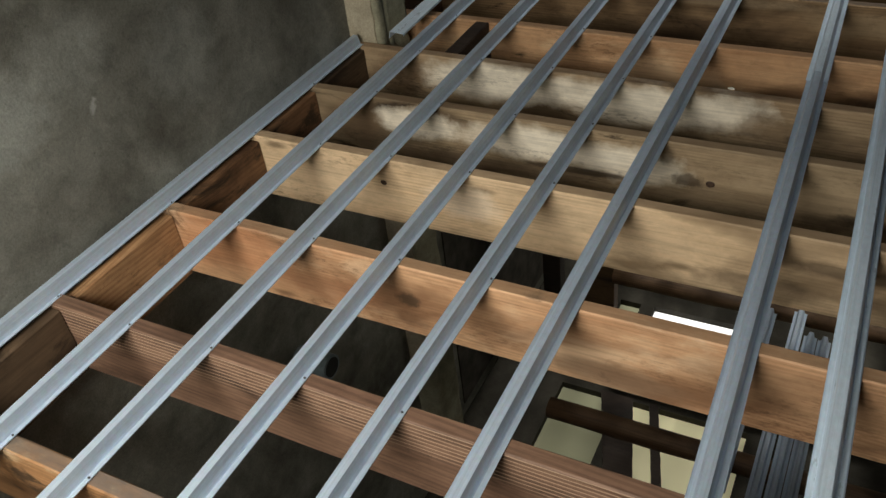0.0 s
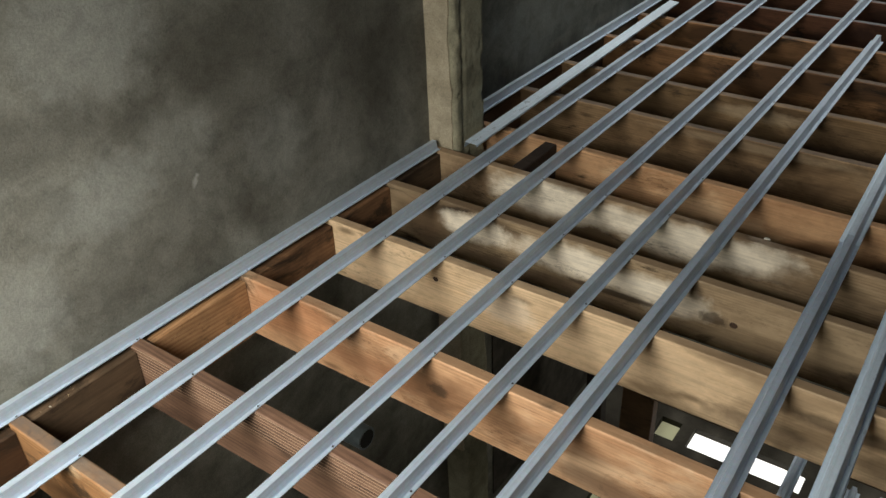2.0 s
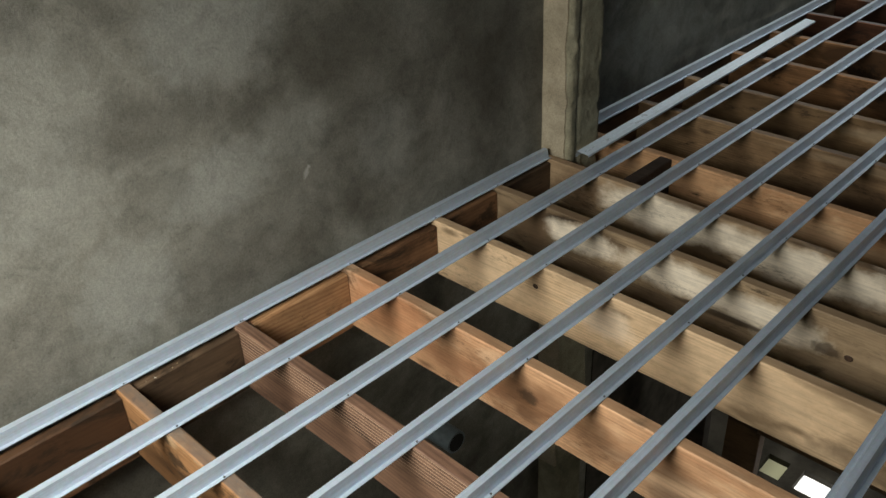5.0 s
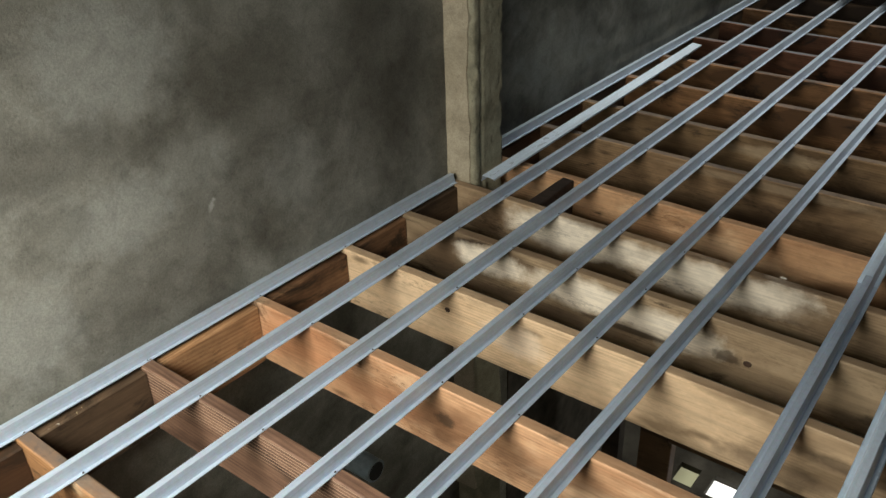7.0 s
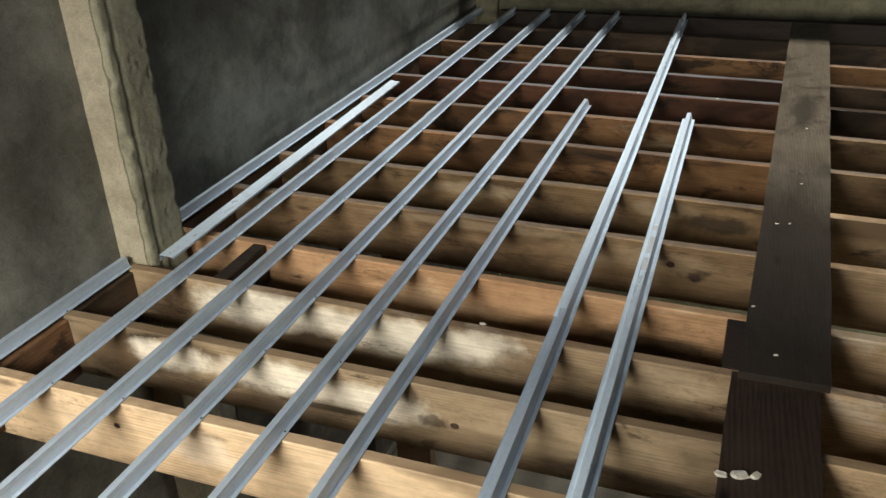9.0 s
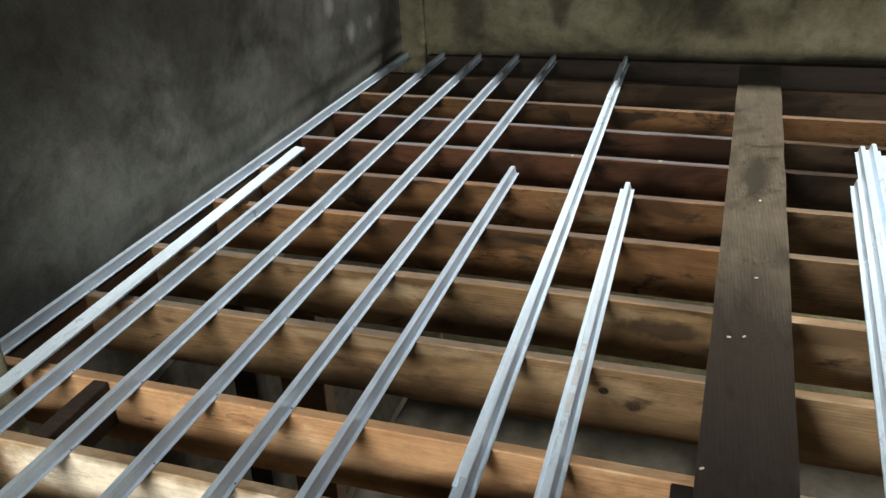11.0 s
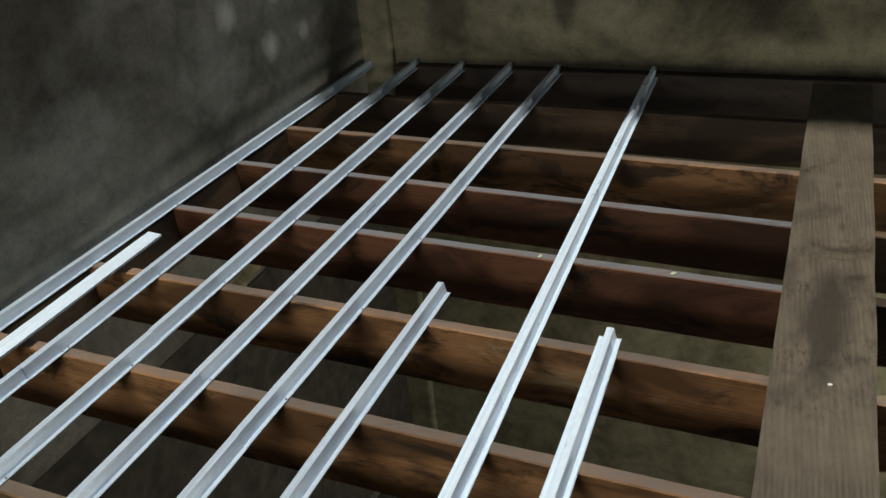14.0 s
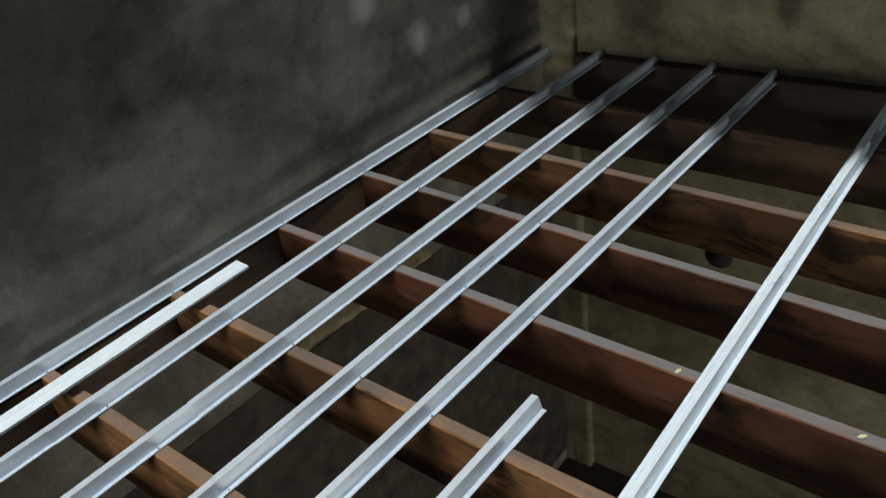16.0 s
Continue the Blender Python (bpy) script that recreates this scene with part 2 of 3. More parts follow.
def steel(name, tint=(0.56, 0.59, 0.62), rough=0.42, metal=0.42, dusty=0.45):
    """Galvanised sheet: dull zinc with a faint spangle, scratches and dust."""
    m, nt, b = material(name)
    spangle = nt.nodes.new("ShaderNodeTexVoronoi")
    spangle.inputs["Scale"].default_value = 90
    nt.links.new(coords(nt, (1, 1, 1), 20), spangle.inputs["Vector"])
    dust = noisy(nt, coords(nt, (6, 1.5, 6), 30), 2.0, 6, 0.65)
    lines = noisy(nt, coords(nt, (160, 1.2, 160), 30), 1.0, 3, 0.6)
    col = blend(nt, 0.1, tint, spangle.outputs["Color"], "SOFT_LIGHT")
    col = blend(nt, ramp(nt, dust, [(0.45, grey(0)), (0.75, grey(dusty))]), col, (0.45, 0.49, 0.52))
    col = blend(nt, 0.22, col, ramp(nt, lines, [(0.3, grey(0.3)), (0.6, grey(1.05))]), "MULTIPLY")
    fleck = noisy(nt, coords(nt, (1, 0.5, 1), 13), 75, 5, 0.7)
    col = blend(nt, 0.22, col, ramp(nt, fleck, [(0.32, grey(0.62)), (0.62, grey(1.15))]), "MULTIPLY")
    nt.links.new(col, b.inputs["Base Color"])
    b.inputs["Metallic"].default_value = metal
    r = ramp(nt, dust, [(0.3, grey(rough - 0.06)), (0.8, grey(rough + 0.18))])
    nt.links.new(r, b.inputs["Roughness"])
    bump(nt, b, lines, 0.08, 0.001)
    return m


def plain(name, colour, rough=0.6, metal=0.0, vary=0.25, scale=30):
    m, nt, b = material(name)
    n = noisy(nt, coords(nt, (1, 1, 1), 9), scale, 5, 0.6)
    nt.links.new(ramp(nt, n, [(0.3, tuple(c * (1 - vary) for c in colour)), (0.7, tuple(min(1, c * (1 + vary)) for c in colour))]), b.inputs["Base Color"])
    b.inputs["Roughness"].default_value, b.inputs["Metallic"].default_value = rough, metal
    bump(nt, b, n, 0.2, 0.002)
    return m


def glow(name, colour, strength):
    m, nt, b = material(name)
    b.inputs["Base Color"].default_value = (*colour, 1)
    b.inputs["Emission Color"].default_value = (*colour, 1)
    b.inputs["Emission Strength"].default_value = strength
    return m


ORANGE = wood("orange_pine", (0.59, 0.375, 0.21), (0.39, 0.205, 0.10), stained=0.45, pale=(0.66, 0.47, 0.30), paleness=0.58, rough=0.6, dust=0.5, top_tone=(0.24, 0.16, 0.095))
HONEY = wood("honey_pine", (0.60, 0.425, 0.25), (0.46, 0.30, 0.165), stained=0.44, pale=(0.68, 0.56, 0.42), paleness=0.55, dust=0.5, top_tone=(0.24, 0.16, 0.095))
CREAM, NEARBLACK, TAN = (0.80, 0.72, 0.58), (0.05, 0.033, 0.02), (0.50, 0.38, 0.24)
# marks at low z and small x darken the joists' feet and wall ends
REDORANGE = wood("scorched_orange_pine", (0.59, 0.36, 0.20), (0.40, 0.20, 0.10), stained=0.45, pale=(0.66, 0.46, 0.29), paleness=0.56, rough=0.6, marks=((0.25, -0.08, 0.3, 0.14, (0.42, 0.19, 0.09), 0.6), (0.6, -0.16, 0.25, 0.07, (0.30, 0.14, 0.07), 0.6), (0.88, -0.12, 0.05, 0.035, NEARBLACK, 0.75), (0.75, -0.05, 0.1, 0.05, (0.62, 0.42, 0.26), 0.6), (1.45, -0.2, 0.3, 0.05, (0.24, 0.15, 0.09), 0.6), (1.9, -0.1, 0.35, 0.1, (0.33, 0.2, 0.11), 0.5)), dust=0.5, top_tone=(0.24, 0.16, 0.095))
HONEYMARKED = wood("honey_pine_mouldy_end", (0.66, 0.49, 0.31), (0.54, 0.375, 0.215), stained=0.42, rough=0.62, marks=((0.82, -0.11, 0.18, 0.09, (0.70, 0.57, 0.42), 0.75), (0.35, -0.1, 0.18, 0.1, (0.64, 0.48, 0.31), 0.6), (1.75, -0.2, 0.25, 0.06, NEARBLACK, 0.55), (1.95, -0.09, 0.28, 0.035, NEARBLACK, 0.65), (2.15, -0.18, 0.25, 0.05, (0.12, 0.08, 0.045), 0.6), (1.3, -0.12, 0.35, 0.1, (0.62, 0.46, 0.29), 0.5)), dust=0.5, top_tone=(0.24, 0.16, 0.095))
GREYEDMARKED = wood("greyed_pine_cracked", (0.38, 0.285, 0.175), (0.24, 0.165, 0.095), stained=0.5, stripes=0.08, marks=((0.48, -0.085, 0.22, 0.08, CREAM, 0.9), (0.95, -0.09, 0.42, 0.09, CREAM, 0.95), (1.28, -0.11, 0.22, 0.09, CREAM, 0.8), (1.08, -0.165, 0.3, 0.018, NEARBLACK, 0.85), (1.45, -0.13, 0.07, 0.035, NEARBLACK, 0.75), (1.38, -0.05, 0.03, 0.05, NEARBLACK, 0.5), (0.22, -0.1, 0.14, 0.12, (0.2, 0.13, 0.075), 0.6), (0.7, -0.21, 0.7, 0.05, (0.15, 0.1, 0.06), 0.6), (1.9, -0.1, 0.35, 0.1, TAN, 0.5), (2.0, -0.2, 0.3, 0.05, NEARBLACK, 0.55)), dust=0.5, top_tone=(0.24, 0.16, 0.095))
PALEMARKED = wood("weathered_pine_bleached", (0.40, 0.29, 0.175), (0.24, 0.16, 0.09), stained=0.48, stripes=0.08, marks=((0.6, -0.08, 0.42, 0.11, CREAM, 0.95), (1.15, -0.09, 0.5, 0.11, CREAM, 0.95), (1.5, -0.06, 0.2, 0.08, CREAM, 0.7), (0.2, -0.1, 0.15, 0.15, (0.16, 0.1, 0.055), 0.75), (1.62, -0.1, 0.14, 0.08, (0.17, 0.115, 0.065), 0.65), (1.72, -0.13, 0.05, 0.03, NEARBLACK, 0.7), (2.12, -0.07, 0.24, 0.08, TAN, 0.75), (1.0, -0.21, 1.2, 0.05, (0.18, 0.115, 0.06), 0.6), (2.1, -0.18, 0.3, 0.06, (0.14, 0.09, 0.05), 0.6)), dust=0.5, top_tone=(0.24, 0.16, 0.095))
# long low marks paint shade along the foot; the right-hand one is a stain
ORANGEFAR = wood("orange_pine_shaded_foot", (0.60, 0.37, 0.20), (0.40, 0.21, 0.10), stained=0.44, pale=(0.65, 0.45, 0.27), paleness=0.56, rough=0.6, marks=((2.05, -0.16, 0.3, 0.05, NEARBLACK, 0.75), (1.6, -0.2, 0.7, 0.035, (0.14, 0.075, 0.035), 0.6), (0.5, -0.2, 0.5, 0.05, (0.16, 0.08, 0.04), 0.6)), dust=0.5, top_tone=(0.24, 0.16, 0.095))
BROWNKNOT = wood("brown_timber_knotted", (0.34, 0.225, 0.12), (0.20, 0.12, 0.06), stained=0.48, dust=0.7, marks=((1.9, -0.08, 0.4, 0.07, (0.47, 0.34, 0.2), 0.6), (2.13, -0.13, 0.05, 0.03, NEARBLACK, 0.7), (0.9, -0.2, 0.6, 0.05, NEARBLACK, 0.4), (1.2, -0.03, 0.7, 0.03, TAN, 0.4)))
BROWNBURNT = wood("brown_timber_black_stain", (0.33, 0.215, 0.11), (0.185, 0.11, 0.05), stained=0.48, dust=0.7, marks=((1.05, -0.07, 0.3, 0.05, TAN, 0.75), (1.95, -0.06, 0.2, 0.05, TAN, 0.6), (2.2, -0.1, 0.2, 0.06, NEARBLACK, 0.85), (2.25, -0.035, 0.12, 0.025, (0.45, 0.3, 0.15), 0.6), (1.5, -0.18, 0.4, 0.05, NEARBLACK, 0.45)))
BROWN = wood("brown_timber", (0.37, 0.195, 0.085), (0.20, 0.10, 0.042), stained=0.53, pale=(0.50, 0.38, 0.23), paleness=0.62, dust=0.75)
# darker timber colour holds the shade of the far end
DARKBROWN = wood("shade_dark_timber", (0.13, 0.085, 0.05), (0.06, 0.037, 0.022), stained=0.5)
REDDISH = wood("dark_red_timber", (0.21, 0.092, 0.046), (0.10, 0.042, 0.022), stained=0.52, dust=0.95, top_tone=(0.13, 0.14, 0.15))
STRIPED = wood("striped_red_timber", (0.23, 0.135, 0.085), (0.08, 0.042, 0.028), stained=0.45, stripes=0.25, ruled=(0.46, 0.32, 0.22))
ORANGE_BLOCK = wood("orange_block", (0.48, 0.28, 0.14), (0.25, 0.125, 0.055), stained=0.46, along="y", stripes=0.35)
BROWN_BLOCK = wood("brown_block", (0.26, 0.14, 0.07), (0.12, 0.06, 0.03), stained=0.54, along="y", stripes=0.25)
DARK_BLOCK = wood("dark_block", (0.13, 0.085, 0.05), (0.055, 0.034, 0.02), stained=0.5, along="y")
BOARD = wood("dark_wet_board", (0.06, 0.039, 0.026), (0.025, 0.016, 0.011), stained=0.35, along="y", stripes=0.4, rough=0.42)
GREYBOARD = wood("worn_walking_board", (0.125, 0.104, 0.075), (0.068, 0.055, 0.038), stained=0.44, along="y", stripes=0.2, rough=0.6, near_dark=(4.0, 4.9))
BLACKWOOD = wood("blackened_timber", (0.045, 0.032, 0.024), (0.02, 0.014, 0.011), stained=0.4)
LOGWOOD = wood("brown_log", (0.16, 0.095, 0.05), (0.08, 0.045, 0.025), stained=0.45)
# soft pale spots on the wall: x, y, z, radius
PALE_SPOTS = ((-0.095, 6.49, 0.655, 0.075), (-0.095, 6.80, 0.424, 0.07), (-0.095, 7.13, 0.416, 0.055), (-0.095, 6.90, 0.655, 0.05), (-0.015, 1.752, 0.400, 0.011), (-0.015, 1.764, 0.412, 0.013), (-0.015, 1.776, 0.424, 0.009))
PALER, DAMP_SHADE = (0.39, 0.395, 0.35), (0.085, 0.078, 0.06)
CLOUDS = ((1.47, 0.95, 0.30, 0.24, PALER, 0.8), (1.41, 0.48, 0.24, 0.15, PALER, 0.8), (1.05, 0.24, 0.2, 0.2, PALER, 0.75), (1.70, 0.55, 0.2, 0.14, PALER, 0.4), (0.85, 0.75, 0.3, 0.4, PALER, 0.5), (2.1, 0.35, 0.18, 0.2, PALER, 0.4),
          (1.96, 0.78, 0.34, 0.22, DAMP_SHADE, 0.5), (1.25, 0.72, 0.28, 0.12, DAMP_SHADE, 0.42), (1.97, 0.2, 0.14, 0.13, DAMP_SHADE, 0.4), (2.65, 0.7, 0.3, 0.5, DAMP_SHADE, 0.55), (1.2, 0.52, 0.16, 0.12, DAMP_SHADE, 0.3),
          # far bay: column shadow, dark corner, dim upper wall and lit foot painted in
          (4.1, 0.25, 0.45, 0.25, PALER, 0.55), (5.4, 0.42, 0.35, 0.2, PALER, 0.4), (6.3, 0.4, 0.3, 0.25, PALER, 0.5), (6.9, 0.5, 0.3, 0.3, PALER, 0.45), (4.0, 1.1, 0.7, 0.5, DAMP_SHADE, 0.6), (5.0, 1.0, 0.7, 0.5, DAMP_SHADE, 0.7), (4.9, 0.5, 0.2, 0.3, DAMP_SHADE, 0.5), (3.45, 0.5, 0.2, 1.5, DAMP_SHADE, 0.5), (7.5, 0.5, 0.25, 1.2, DAMP_SHADE, 0.6))
# near-black bands darken the foot; the last pale mark paints in lit lower wall
ENDMARKS = ((0.45, 0.32, 0.16, 0.3, DAMP_SHADE, 0.6), (0.9, 0.5, 0.25, 0.18, (0.43, 0.41, 0.285), 0.6), (1.15, 0.45, 0.1, 0.3, DAMP_SHADE, 0.7), (1.42, 0.45, 0.18, 0.2, (0.43, 0.41, 0.285), 0.6), (1.8, 0.5, 0.12, 0.3, DAMP_SHADE, 0.6), (2.6, 0.55, 0.3, 0.2, (0.43, 0.41, 0.285), 0.5), (2.2, 0.45, 0.12, 0.25, DAMP_SHADE, 0.6), (1.6, 0.0, 1.9, 0.07, (0.03, 0.027, 0.02), 0.85), (3.4, 0.0, 1.2, 0.07, (0.03, 0.027, 0.02), 0.85), (1.0, -0.85, 0.9, 0.35, (0.43, 0.41, 0.285), 0.6))
WALL = plaster("cement_render", (0.34, 0.335, 0.285), (0.20, 0.193, 0.16), (0.09, 0.085, 0.068), 0.55, PALE_SPOTS, CLOUDS)
ENDWALL = plaster("stained_cement_render", (0.38, 0.352, 0.235), (0.235, 0.217, 0.14), (0.085, 0.077, 0.05), clouds=ENDMARKS)
CONCRETE = plaster("rough_concrete", (0.46, 0.435, 0.31), (0.34, 0.32, 0.225), (0.15, 0.14, 0.095), grain=1.0)
LIME = plaster("pale_mortar", (0.52, 0.46, 0.34), (0.44, 0.385, 0.28), (0.30, 0.26, 0.18), grain=0.7)
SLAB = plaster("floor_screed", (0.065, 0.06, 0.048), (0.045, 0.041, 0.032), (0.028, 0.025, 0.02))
STEEL = steel("galvanised_steel", (0.58, 0.69, 0.815))
STEELBRIGHT = steel("new_galvanised_steel", (0.74, 0.875, 1.0), 0.3, 0.2, 0.12)
SHINY = plain("highlight_metal", (0.86, 0.88, 0.90), 0.2, 0.3, 0.1, 40)
KNOT = plain("knot_wood", (0.055, 0.03, 0.016), 0.65, 0, 0.6, 120)
SCREW = plain("dark_screw", (0.10, 0.10, 0.105), 0.45, 0.8)
INK = plain("printed_ink", (0.12, 0.13, 0.15), 0.6)
PVC = plain("grey_pvc", (0.20, 0.25, 0.27), 0.3)
CHIP = plain("pale_chips", (0.62, 0.58, 0.50), 0.8)
LEAF = plain("green_white_scrap", (0.45, 0.52, 0.33), 0.7)
SACK = plain("yellowed_mortar", (0.33, 0.28, 0.16), 0.85, 0, 0.45, 14)
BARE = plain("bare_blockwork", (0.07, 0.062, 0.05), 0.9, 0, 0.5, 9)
DARKHOLE = plain("pipe_hole_shade", (0.02, 0.02, 0.02), 0.8)
# emissive colours imitate lit patches of the floor below
SHINE = glow("white_floor_glow", (1.0, 0.99, 0.96), 2.2)
YELLOWGLOW = glow("yellow_floor_glow", (0.80, 0.74, 0.46), 0.4)
DIMGLOW = glow("dim_floor_glow", (0.42, 0.42, 0.27), 0.09)


# ---- mesh helpers ----
def mesh_object(name, bm, mat, parent=None, smooth=False):
    me = bpy.data.meshes.new(name)
    bmesh.ops.recalc_face_normals(bm, faces=bm.faces)
    bm.to_mesh(me)
    bm.free()
    me.materials.append(mat)
    for p in me.polygons:
        p.use_smooth = smooth
    ob = new(name, me)
    if parent:
        ob.parent = parent
    return ob


def part(name, bm, mat, parent, label="", smooth=False):
    return tagged(mesh_object(name, bm, mat, parent, smooth), label)


def box_into(bm, lo, hi, bevel=0.0):
    sub = bmesh.new()
    bmesh.ops.create_cube(sub, size=1)
    for v in sub.verts:
        v.co = Vector([lo[i] + (v.co[i] + 0.5) * (hi[i] - lo[i]) for i in range(3)])
    if bevel:
        bmesh.ops.bevel(sub, geom=sub.edges[:], offset=bevel, segments=1, affect="EDGES")
    tmp = bpy.data.meshes.new("tmp")
    sub.to_mesh(tmp)
    sub.free()
    bm.from_mesh(tmp)
    bpy.data.meshes.remove(tmp)


def box(lo, hi, bevel=0.0):
    bm = bmesh.new()
    box_into(bm, lo, hi, bevel)
    return bm


def timber(lo, hi, axis=0, cuts=26, wave=0.004, bevel=0.004, rough=0.0015):
    """A sawn beam: bevelled cross section swept along an axis, slightly bowed and uneven."""
    bm = bmesh.new()
    u, v = [a for a in range(3) if a != axis]
    c = bevel
    section = [(lo[u] + c, lo[v]), (hi[u] - c, lo[v]), (hi[u], lo[v] + c), (hi[u], hi[v] - c), (hi[u] - c, hi[v]), (lo[u] + c, hi[v]), (lo[u], hi[v] - c), (lo[u], lo[v] + c)]
    rings, seed = [], random.uniform(0, 100)
    for i in range(cuts + 1):
        at = lo[axis] + (hi[axis] - lo[axis]) * i / cuts
        du = wave * (noise.noise((at * 0.9, seed, 0.0)))
        dv = 0.5 * wave * (noise.noise((at * 0.9, seed, 7.0)))
        ring = []
        for k, (a, b) in enumerate(section):
            co = [0, 0, 0]
            co[axis] = at
            co[u] = a + du + rough * noise.noise((at * 7, seed + k, 1.0))
            co[v] = b + dv + rough * noise.noise((at * 7, seed + k, 5.0))
            ring.append(bm.verts.new(co))
        rings.append(ring)
    for a, b in zip(rings, rings[1:]):
        for k in range(8):
            bm.faces.new((a[k], a[(k + 1) % 8], b[(k + 1) % 8], b[k]))
    bm.faces.new(rings[0])
    bm.faces.new(rings[-1][::-1])
    return bm


HAT = ((-0.033, 0.003), (-0.033, 0.0), (-0.018, 0.0), (-0.0095, 0.037), (0.0095, 0.037), (0.018, 0.0), (0.033, 0.0), (0.033, 0.003))
ANGLE = ((-0.03, -0.03), (-0.03, 0.0), (0.03, 0.004), (0.03, -0.004))


def sheet(profile, length, thick=0.0011, cuts=14, bow=0.002, seed=0.0):
    """Folded sheet steel of the given profile, along y from 0 to length, with real thickness."""
    bm = bmesh.new()
    pts = [Vector(p) for p in profile]
    normals = []
    for i in range(len(pts)):
        d = (pts[min(i + 1, len(pts) - 1)] - pts[max(i - 1, 0)]).normalized()
        normals.append(Vector((-d.y, d.x)))
    rings = []
    for i in range(cuts + 1):
        y = length * i / cuts
        dx = bow * noise.noise((y * 0.7, seed, 3.0))
        dz = 0.4 * bow * abs(noise.noise((y * 0.7, seed, 9.0)))
        ring = [bm.verts.new((p.x + dx, y, p.y + dz)) for p in pts]
        ring += [bm.verts.new((p.x + n.x * thick + dx, y, p.y + n.y * thick + dz)) for p, n in zip(reversed(pts), reversed(normals))]
        rings.append(ring)
    n = len(rings[0])
    for a, b in zip(rings, rings[1:]):
        for k in range(n):
            bm.faces.new((a[k], a[(k + 1) % n], b[(k + 1) % n], b[k]))
    h = n // 2
    for ring in (rings[0], rings[-1]):
        for k in range(h - 1):
            bm.faces.new((ring[k], ring[k + 1], ring[n - 2 - k], ring[n - 1 - k]))
    return bm


def cylinder(radius, length, segments=16, radius2=None):
    bm = bmesh.new()
    bmesh.ops.create_cone(bm, cap_ends=True, segments=segments, radius1=radius, radius2=radius if radius2 is None else radius2, depth=length)
    return bm


# ---- the shell ----
X1, Y0, Y1, ZLOW, ZTOP = 4.6, -0.5, 7.79, -3.0, 2.75


def structure(name, bm, mat, label, category, smooth=False):
    return tagged(mesh_object(name, bm, mat, None, smooth), label, category, "", "structure")


bm = bmesh.new()
box_into(bm, (-0.25, Y0 - 0.15, ZLOW), (-0.04, 3.1, ZTOP))
box_into(bm, (-0.25, 3.1, ZLOW), (-0.095, Y1 + 0.15, ZTOP))
wall_west = structure("wall_west", bm, WALL, "long grey cement-rendered wall with cloudy damp blotches and painted shade", "wall")
wall_north = structure("wall_north", box((-0.095, Y1, ZLOW), (X1, Y1 + 0.15, ZTOP)), ENDWALL, "olive-grey rendered end wall with dark water stains", "wall")
# the low opening is added around the lower lamp
bm = bmesh.new()
box_into(bm, (X1, Y0 - 0.15, ZLOW), (X1 + 0.15, 5.3, ZTOP))
box_into(bm, (X1, 6.9, ZLOW), (X1 + 0.15, Y1 + 0.15, ZTOP))
box_into(bm, (X1, 5.3, ZLOW), (X1 + 0.15, 6.9, -2.15))
box_into(bm, (X1, 5.3, -1.25), (X1 + 0.15, 6.9, ZTOP))
wall_east = structure("wall_east", bm, WALL, "plain grey cement-rendered side wall with a low opening added for light", "wall")
bm = bmesh.new()
WX0, WX1, WZ0, WZ1 = -0.03, 1.82, 0.98, 2.1
box_into(bm, (-0.04, Y0 - 0.15, ZLOW), (WX0, Y0, ZTOP))
box_into(bm, (WX1, Y0 - 0.15, ZLOW), (X1, Y0, ZTOP))
box_into(bm, (WX0, Y0 - 0.15, ZLOW), (WX1, Y0, WZ0))
box_into(bm, (WX0, Y0 - 0.15, WZ1), (WX1, Y0, ZTOP))
wall_south = structure("wall_south", bm, WALL, "grey rendered wall with a wide unglazed opening", "wall")
# cut-outs made for the glowing panels
HOLES = ((0.80, 1.62, 4.84, 5.06), (0.54, 0.70, 4.84, 5.05), (0.90, 1.66, 3.36, 4.10), (0.42, 0.82, 3.36, 4.10))
xs = sorted({-0.25, X1 + 0.15, *(v for h in HOLES for v in h[:2])})
ys = sorted({Y0 - 0.15, Y1 + 0.15, *(v for h in HOLES for v in h[2:])})
bm = bmesh.new()
for xa, xb in zip(xs, xs[1:]):
    for ya, yb in zip(ys, ys[1:]):
        if not any(h[0] <= xa and xb <= h[1] and h[2] <= ya and yb <= h[3] for h in HOLES):
            box_into(bm, (xa, ya, ZLOW - 0.1), (xb, yb, ZLOW))
bmesh.ops.remove_doubles(bm, verts=bm.verts, dist=0.0005)
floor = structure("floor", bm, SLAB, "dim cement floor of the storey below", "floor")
bm = bmesh.new()
RX1, RY1 = 4.2, 7.06
box_into(bm, (-0.15, Y0 - 0.15, ZTOP), (X1 + 0.15, 2.95, ZTOP + 0.12))
# unseen slats of shrinking width, added to fade the overhead sun in
for i in range(40):
    box_into(bm, (-0.15, 2.96 + 0.04 * i, ZTOP), (RX1, 2.96 + 0.04 * i + 0.038 * (1 - i / 40), ZTOP + 0.015))
box_into(bm, (-0.15, RY1, ZTOP), (X1 + 0.15, Y1 + 0.15, ZTOP + 0.12))
box_into(bm, (RX1, 2.95, ZTOP), (X1 + 0.15, RY1, ZTOP + 0.12))
ceiling = structure("ceiling", bm, WALL, "bare slab with a large opening and added slats fading the sun", "ceiling")


